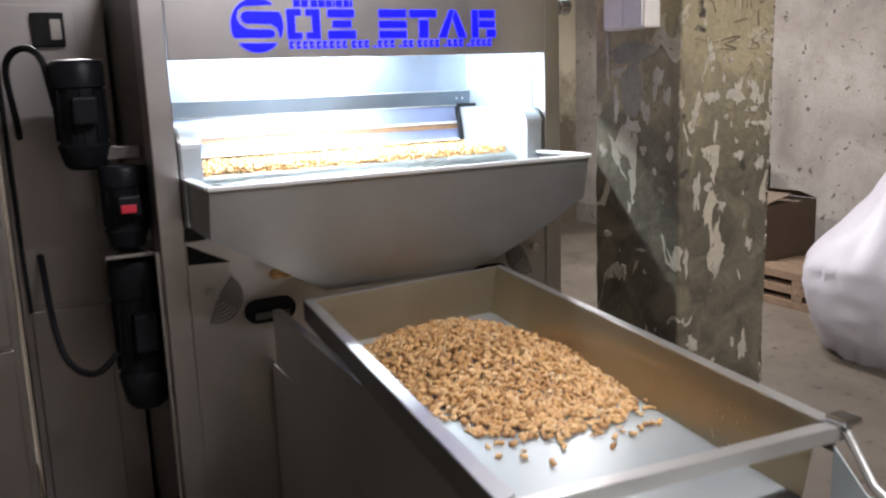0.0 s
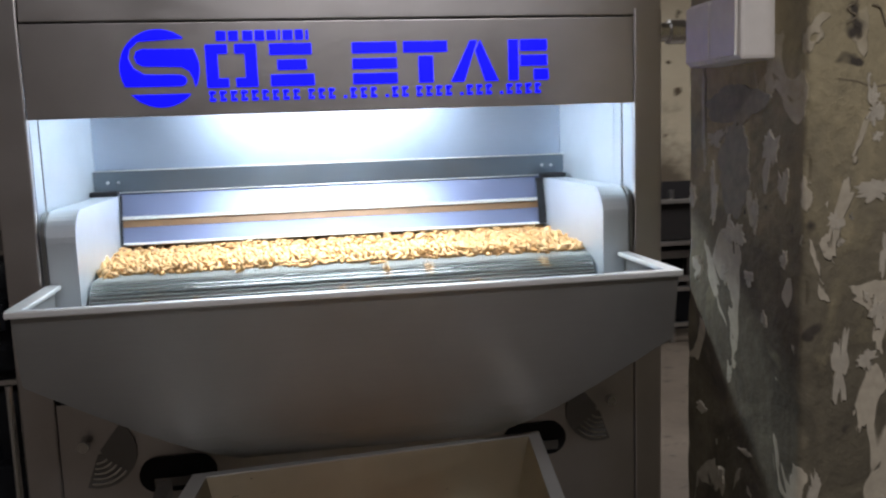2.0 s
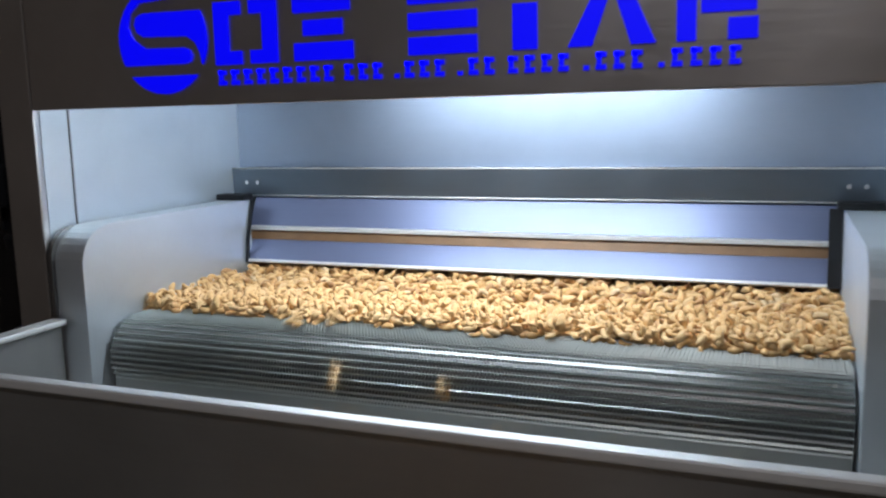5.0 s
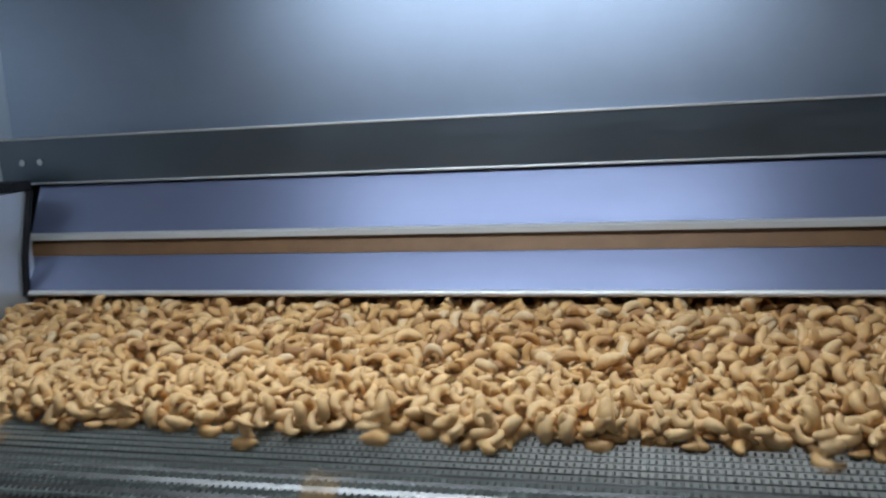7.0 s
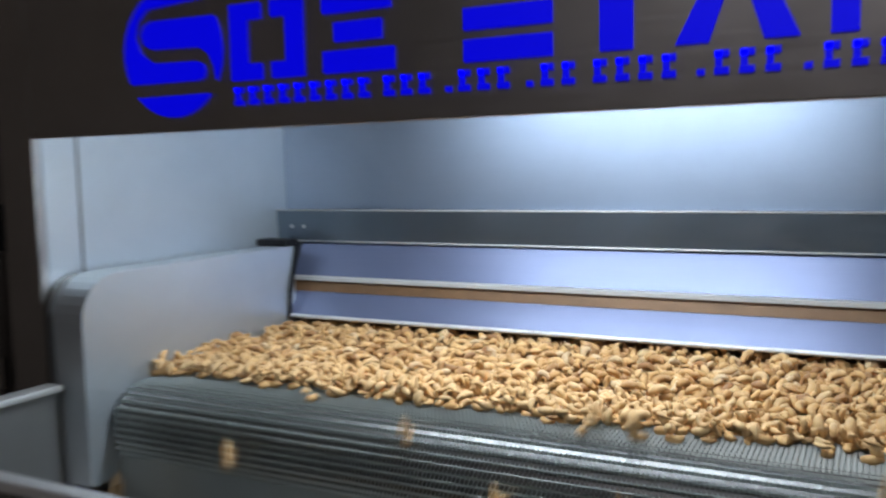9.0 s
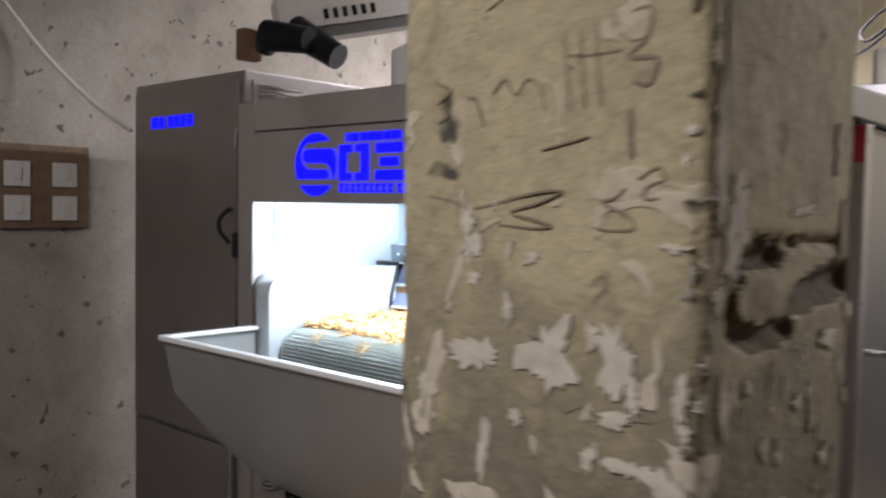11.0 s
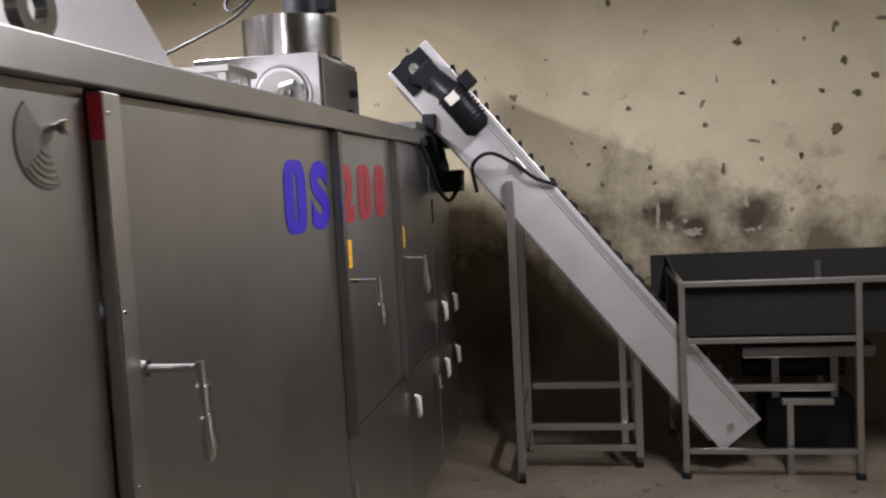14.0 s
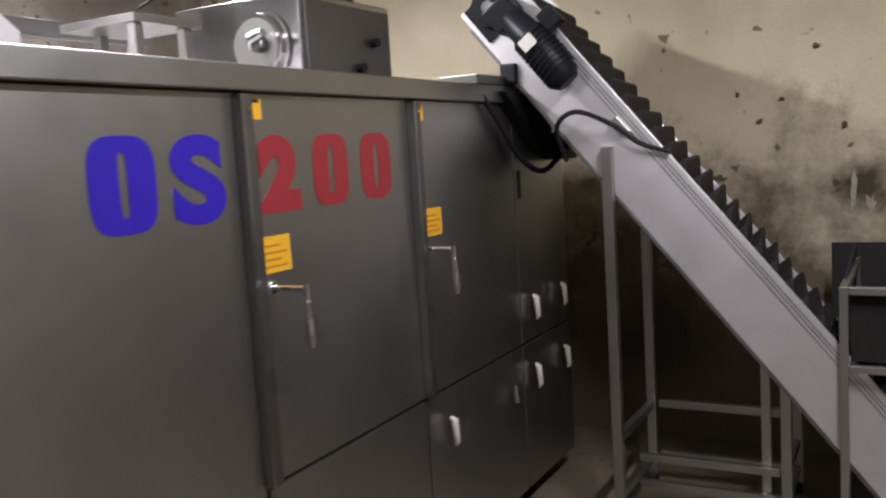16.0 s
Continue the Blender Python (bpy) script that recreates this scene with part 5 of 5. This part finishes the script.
part("motor", tube(B(), [CM @ Vector((0.10, -0.075, 0.04)), CM @ Vector((0.20, -0.085, 0.05)), CM @ Vector((0.205, -0.085, 0.05)), CM @ Vector((0.42, -0.085, 0.045)), CM @ Vector((0.45, -0.085, 0.045))], [0.055, 0.06, 0.07, 0.07, 0.045], 20), BLACK_PAINT, K, "black drive motor", True)
part("gearbox", boxm(0.02, 0.13, -0.12, -0.004, -0.03, 0.09, bev=0.01, m=CM), BLACK_PAINT, K)
part("bearing_plate", boxm(-0.072, 0.095, -0.010, -0.002, -0.095, 0.095, bev=0.003, m=CM), BLACK_PAINT, K, "square black bearing plate")
for k in range(9):
    u = 0.215 + 0.021 * k
    part("cooling_fin", tube(B(), [CM @ Vector((u, -0.085, 0.05)), CM @ Vector((u + 0.006, -0.085, 0.05))], 0.077, 20), BLACK_PAINT, K)
part("terminal_box", boxm(0.18, 0.26, -0.12, -0.05, 0.12, 0.19, bev=0.006, m=CM), BLACK_PAINT, K)
part("name_plate", boxm(0.22, 0.27, -0.168, -0.1625, 0.01, 0.07, bev=0, m=CM), WHITE_PLASTIC, K)
part("tail_bolt", tube(B(), [CM @ Vector((LEN, -0.001, 0)), CM @ Vector((LEN, -0.02, 0))], 0.018, 12), STEEL_POLISH, K)
part("joint_box", boxm(0.66, 0.74, -0.035, -0.001, 0.05, 0.09, bev=0.005, m=CM), STEEL_SIDE, K)
solid("conveyor_cable", tube(B(), curve_pts([CM @ Vector((0.66, -0.02, -0.17)), CM @ Vector((0.55, -0.10, -0.10)), CM @ Vector((0.56, -0.13, 0.0)), CM @ Vector((0.68, -0.06, 0.06)), CM @ Vector((0.80, -0.04, 0.09)), CM @ Vector((0.90, -0.02, 0.15))]), 0.010, 8), BLACK, "black cable looped over the conveyor side", "cable", smooth=True)
for x, y in ((1.660, 3.593), (2.262, 3.85), (1.66, 4.10), (2.262, 4.20)):
    top = S0.z + (x - S0.x) * (S1.z - S0.z) / (S1.x - S0.x) - (0.02 if y < 3.7 else 0.22)
    lg = part("leg", boxm(x - 0.02, x + 0.02, y - 0.02, y + 0.02, 0.05, max(top, 0.3), bev=0.003), STEEL_SIDE, K)
    part("castor", tube(B(), [(x - 0.015, y, 0.032), (x + 0.015, y, 0.032)], 0.032, 16), BLACK, lg, "black castor")
for z in (0.12, 0.36):
    part("base_rail", boxm(1.69, 2.24, 4.10, 4.135, z, z + 0.035, bev=0.003), STEEL_SIDE, K)
    part("base_rail", boxm(1.645, 1.675, 3.615, 4.079, z, z + 0.035, bev=0.003), STEEL_SIDE, K)

for z in (0.10, 0.215):
    part("base_rail", boxm(1.682, 2.240, 3.795, 3.825, z, z + 0.032, bev=0.003), STEEL_SIDE, K)
    part("base_rail", boxm(2.248, 2.276, 3.872, 4.178, z, z + 0.032, bev=0.003), STEEL_SIDE, K)
part("short_post", boxm(2.17, 2.205, 3.83, 3.865, 0.134, 0.72, bev=0.003), STEEL_SIDE, K)

# ---- drive bracket behind the roaster ----
DB = thing("rear_drive", 1.30, 3.75, 1.40, "black chain drive box at the rear of the roaster", "drive box")
part("box_body", boxm(1.248, 1.36, 3.95, 4.10, 1.50, 1.62, bev=0.01), BLACK_PAINT, DB)
part("red_button", disc(B(), (1.361, 4.02, 1.60), (1, 0, 0), 0.014, 0.012, 12), RED, DB)
part("arm", boxm(1.10, 1.262, 3.30, 3.95, 1.815, 1.85, bev=0.004), STEEL_SIDE, DB)
part("chain_guard", prism(B(), [(3.45, 1.785), (3.72, 1.775), (3.93, 1.64), (3.90, 1.52), (3.72, 1.60)], 0, 1.250, 1.305), BLACK_PAINT, DB, "bent black chain guard")
part("sensor", boxm(1.24, 1.31, 3.55, 3.66, 1.82, 1.90, bev=0.01), BLACK, DB)
part("hose", tube(B(), curve_pts([(1.255, 3.30, 1.80), (1.29, 3.42, 1.66), (1.31, 3.56, 1.52), (1.33, 3.75, 1.46), (1.36, 3.95, 1.55)]), 0.012, 8), BLACK, DB, "black hose", True)

# ---- steel feed bin ----
T = thing("feed_bin", 2.9, 4.1, 0.0, "dark steel feed bin in a square tube frame", "bin")
fx0, fx1, fy0, fy1 = 2.483, 3.308, 3.68, 4.45
for x in (fx0, fx1):
    for y in (fy0, fy1):
        part("post", boxm(x - 0.015, x + 0.015, y - 0.015, y + 0.015, 0.03, 1.0, bev=0.003), STEEL_SIDE, T)
        part("foot", tube(B(), [(x, y, 0), (x, y, 0.03)], 0.025, 12), BLACK, T)
for z in (0.985, 0.70, 0.14):
    part("front_rail", boxm(fx0 + 0.016, fx1 + (0.6 if z > 0.9 else -0.016), fy0 - 0.014, fy0 + 0.014, z - 0.014, z + 0.014, bev=0.003), STEEL_SIDE, T)
    part("side_rail", boxm(fx0 - 0.014, fx0 + 0.014, fy0 + 0.016, fy1 - 0.016, z - 0.014, z + 0.014, bev=0.003), STEEL_SIDE, T)
part("bin_side", boxm(fx0 + 0.02, fx1 + 0.6, fy0 + 0.03, fy0 + 0.04, 0.72, 0.98, bev=0), BIN_BLACK, T)
part("bin_back", prism(B(), [(fy1, 0.72), (fy1, 1.065), (fy1 + 0.01, 1.065), (fy1 + 0.01, 0.72)], 0, fx0 - 0.1, fx1 + 0.6), GREYBOARD, T)
part("bin_floor", boxm(fx0 + 0.02, fx1 + 0.6, fy0 + 0.041, fy1 - 0.001, 0.722, 0.73, bev=0), GREYBOARD, T)
part("bin_end", prism(B(), [(fy0 + 0.045, 0.732), (fy0 + 0.045, 0.985), (fy1 - 0.002, 1.06), (fy1 - 0.002, 0.732)], 0, fx0 - 0.012, fx0 + 0.0), GREYBOARD, T)
V = thing("vibrating_feeder", 2.95, 4.05, 0.0, "dusty dark vibrating feeder under the bin", "feeder")
part("pan", boxm(2.80, 3.45, 3.90, 4.40, 0.56, 0.62, bev=0.01), STEEL_DARK, V)
part("base", boxm(2.95, 3.40, 4.10, 4.40, 0.0, 0.30, bev=0.01), BLACK_PAINT, V)
part("rail", boxm(2.72, 3.22, 3.76, 3.80, 0.42, 0.455, bev=0.004), STEEL_SIDE, V)
part("motor", tube(B(), [(2.86, 4.25, 0.46), (3.38, 4.25, 0.46)], 0.075, 20), BLACK_PAINT, V, "", True)
for x in (3.0, 3.3):
    part("spring", boxm(x - 0.02, x + 0.02, 4.1, 4.16, 0.30, 0.56, bev=0.003), STEEL_DARK, V)
part("stool_frame", boxm(2.96, 3.20, 3.72, 3.76, 0.36, 0.39, bev=0.003), STEEL_SIDE, V)
part("stool_leg", boxm(2.98, 3.01, 3.72, 3.76, 0.0, 0.36, bev=0.003), STEEL_SIDE, V)

# broken patches and holes in the back wall
BW = bpy.data.objects["wall_back"]
for k, (x, z, w, h, mt) in enumerate(((2.46, 1.26, 0.03, 0.17, PALE), (2.53, 1.20, 0.04, 0.10, PALE), (2.68, 1.17, 0.14, 0.07, PALE), (2.62, 1.24, 0.03, 0.04, PALE), (3.0, 1.17, 0.06, 0.05, PALE), (2.98, 1.34, 0.03, 0.08, PALE), (3.05, 1.18, 0.03, 0.03, PALE),
                                      (1.85, 1.35, 0.07, 0.03, DARKPATCH), (2.95, 2.30, 0.05, 0.05, DARKPATCH), (2.2, 2.6, 0.03, 0.05, DARKPATCH), (3.55, 2.15, 0.03, 0.06, DARKPATCH), (3.5, 1.75, 0.07, 0.06, DARKPATCH), (2.62, 2.02, 0.04, 0.02, DARKPATCH), (2.3, 1.95, 0.03, 0.03, DARKPATCH), (1.6, 0.92, 0.09, 0.05, DARKPATCH), (2.15, 1.72, 0.025, 0.02, DARKPATCH), (2.05, 1.62, 0.03, 0.02, DARKPATCH), (1.95, 1.75, 0.02, 0.03, DARKPATCH), (3.3, 1.6, 0.02, 0.05, DARKPATCH), (3.62, 1.95, 0.05, 0.04, DARKPATCH), (3.42, 1.98, 0.03, 0.03, DARKPATCH), (3.72, 2.05, 0.04, 0.03, DARKPATCH), (2.75, 1.82, 0.03, 0.02, DARKPATCH), (2.42, 1.58, 0.025, 0.03, DARKPATCH), (2.85, 1.55, 0.02, 0.06, DARKPATCH), (3.15, 2.05, 0.02, 0.03, DARKPATCH), (1.48, 1.05, 0.05, 0.05, DARKPATCH))):
    rad = [1 + 0.9 * noise.noise((math.cos(2 * math.pi * i / 26) * 1.5 + k * 3.3, math.sin(2 * math.pi * i / 26) * 1.5, 0.4)) + 0.5 * noise.noise((math.cos(2 * math.pi * i / 26) * 4, math.sin(2 * math.pi * i / 26) * 4, k)) for i in range(26)]
    pts = [(x + 0.42 * w * rad[i] * math.cos(2 * math.pi * i / 26), z + 0.42 * h * rad[i] * math.sin(2 * math.pi * i / 26)) for i in range(26)]
    part("wall_scar", prism(B(), pts, 1, 4.745 - 0.0007 * k, 4.752), mt, BW, "broken plaster scar")

# ---- store corner by the right wall ----
def sack(x, y, r, h, seed):
    bm = B()
    rnd = random.Random(seed)
    n, mz = 72, 48
    rows = []
    for j in range(mz + 1):
        t = j / mz
        prof = (0.80 + 0.30 * math.sin(math.pi * min(t * 1.25, 1.0))) * (1 - 0.74 * max(0, (t - 0.48) / 0.52) ** 1.25)
        row = []
        for k in range(n):
            a = 2 * math.pi * k / n
            f = 1 + 0.07 * noise.noise((3 * math.cos(a) + seed, 3 * math.sin(a), 2.2 * t)) - 0.075 * abs(noise.noise((4.5 * math.cos(a), 4.5 * math.sin(a) + seed, 5 * t))) - 0.04 * abs(noise.noise((11 * math.cos(a), 11 * math.sin(a) + seed, 8 * t))) + 0.015 * math.sin(9 * a + 6 * t)
            row.append(bm.verts.new((x + r * prof * f * math.cos(a), y + r * prof * f * math.sin(a), h * t * (1 - 0.03 * noise.noise((math.cos(a) * 2, math.sin(a) * 2, 7))))))
        rows.append(row)
    for a, b in zip(rows, rows[1:]):
        for k in range(n):
            bm.faces.new((a[k], a[(k + 1) % n], b[(k + 1) % n], b[k]))
    bm.faces.new(rows[0][::-1])
    bm.faces.new(rows[-1])
    bmesh.ops.recalc_face_normals(bm, faces=bm.faces[:])
    s = thing("big_sack", x, y, 0, "large slumped white woven sack on the floor", "sack", "white sacks")
    part("bag", bm, SACK, s, "", True)
    part("lifting_loop", tube(B(), curve_pts([(x - 0.08, y - 0.05, h * 0.97), (x - 0.12, y - 0.06, h * 1.08), (x - 0.05, y - 0.05, h * 1.16), (x + 0.02, y - 0.04, h * 1.08), (x, y - 0.04, h * 0.97)]), 0.014, 8), BLACK, s, "black webbing loop", True)
    return s


sack(3.66, 0.28, 0.48, 1.0, 4)
PL = thing("plank_stack", 4.3, 1.6, 0.0, "low stack of rough wooden planks on the floor", "planks")
for k in range(3):
    for j in range(3):
        part("plank", boxm(3.86 + 0.24 * j, 4.08 + 0.24 * j, 0.9 + 0.04 * k, 2.7, 0.09 * k, 0.09 * k + 0.05, bev=0.004), WOOD, PL)
    for y in (1.1, 2.4):
        if k < 2:
            part("bearer", boxm(3.86, 4.56, y, y + 0.08, 0.09 * k + 0.051, 0.09 * k + 0.089, bev=0.002), WOOD, PL)
CBX = thing("cardboard_box", 4.25, 1.75, 0.232, "brown cardboard box with open flaps on the planks", "box")
part("carton", boxm(3.98, 4.46, 1.5, 2.0, 0.232, 0.60, bev=0.004), CARD, CBX)
part("box_flap", boxm(0, 0.24, 0, 0.5, 0, 0.004, bev=0, m=Matrix.Translation((3.975, 1.5, 0.604)) @ Matrix.Rotation(math.radians(-12), 4, "Y")), CARD, CBX)
part("box_flap", boxm(-0.2, 0.0, 0, 0.5, 0, 0.004, bev=0, m=Matrix.Translation((4.46, 1.5, 0.604)) @ Matrix.Rotation(math.radians(20), 4, "Y")), CARD, CBX)
solid("dark_crate", boxm(4.10, 4.7, 2.1, 2.7, 0.232, 0.78, bev=0.01), GREYBOARD, "dark crate on the planks by the wall", "crate", origin=(4.4, 2.4, 0.232))


# ---- what moves ----
def motions():
    times = [2.0 * k for k in range(9)]
    o = ORIGIN[BELT]
    for ob, s in BELT_ROWS:
        rows = []
        for t in times:
            y, z, a = on_belt(s - SPEED * t)
            rows.append((t, pose(0, y - o.y, z - o.z, a)))
        walk(ob, rows)
    walk(BED, [(0.0, pose(0.6, YD + S_BED, ZB)), (16.0, pose(0.6, YD + S_BED - SPEED * 16.0, ZB))])
    for ob, x, s, edge, spin, jit in CLUMPS:
        # the handful rides to the crest, tips and drops into the hopper
        drop = max((s - edge) / SPEED, 0.0)
        rows, t = [], 0.0
        while t < min(drop, 16.0) - 0.05:
            y, z, a = on_belt(s - SPEED * t)
            rows.append((t, pose(x, y, z, a)))
            t += 1.5
        if drop < 16.0:
            y, z, a = on_belt(min(s, edge))
            if drop > 0.01:
                rows.append((drop, pose(x, y, z, a)))
                for dt, q in ((0.05, 0.0), (0.09, -0.04), (0.12, -0.08)):
                    y, z, a = on_belt(min(s, edge, q), 0.003)
                    rows.append((drop + dt, pose(x, y, z, a)))
                rows.append((drop + 0.15, pose(x, y - 0.03, z - 0.07, a + 20, spin * 0.4, 0)))
                rows.append((drop + 0.20, pose(x * 0.7 + 0.17, -0.050 - 0.4 * jit, 0.950, 60, 0.4 * spin, 0)))
            else:
                rows.append((0.0, pose(x * 0.7 + 0.17, -0.050 - 0.4 * jit, 0.950, 60, 0.4 * spin, 0)))
        else:
            y, z, a = on_belt(s - SPEED * 16.0)
        if rows[-1][0] < 16.0:
            rows.append((16.0, rows[-1][1] if drop < 16.0 else pose(x, y, z, a)))
        rows = [r for r in rows if r[0] <= 16.0]
        walk(ob, rows if len(rows) > 1 else [rows[0], (16.0, rows[0][1])])


motions()
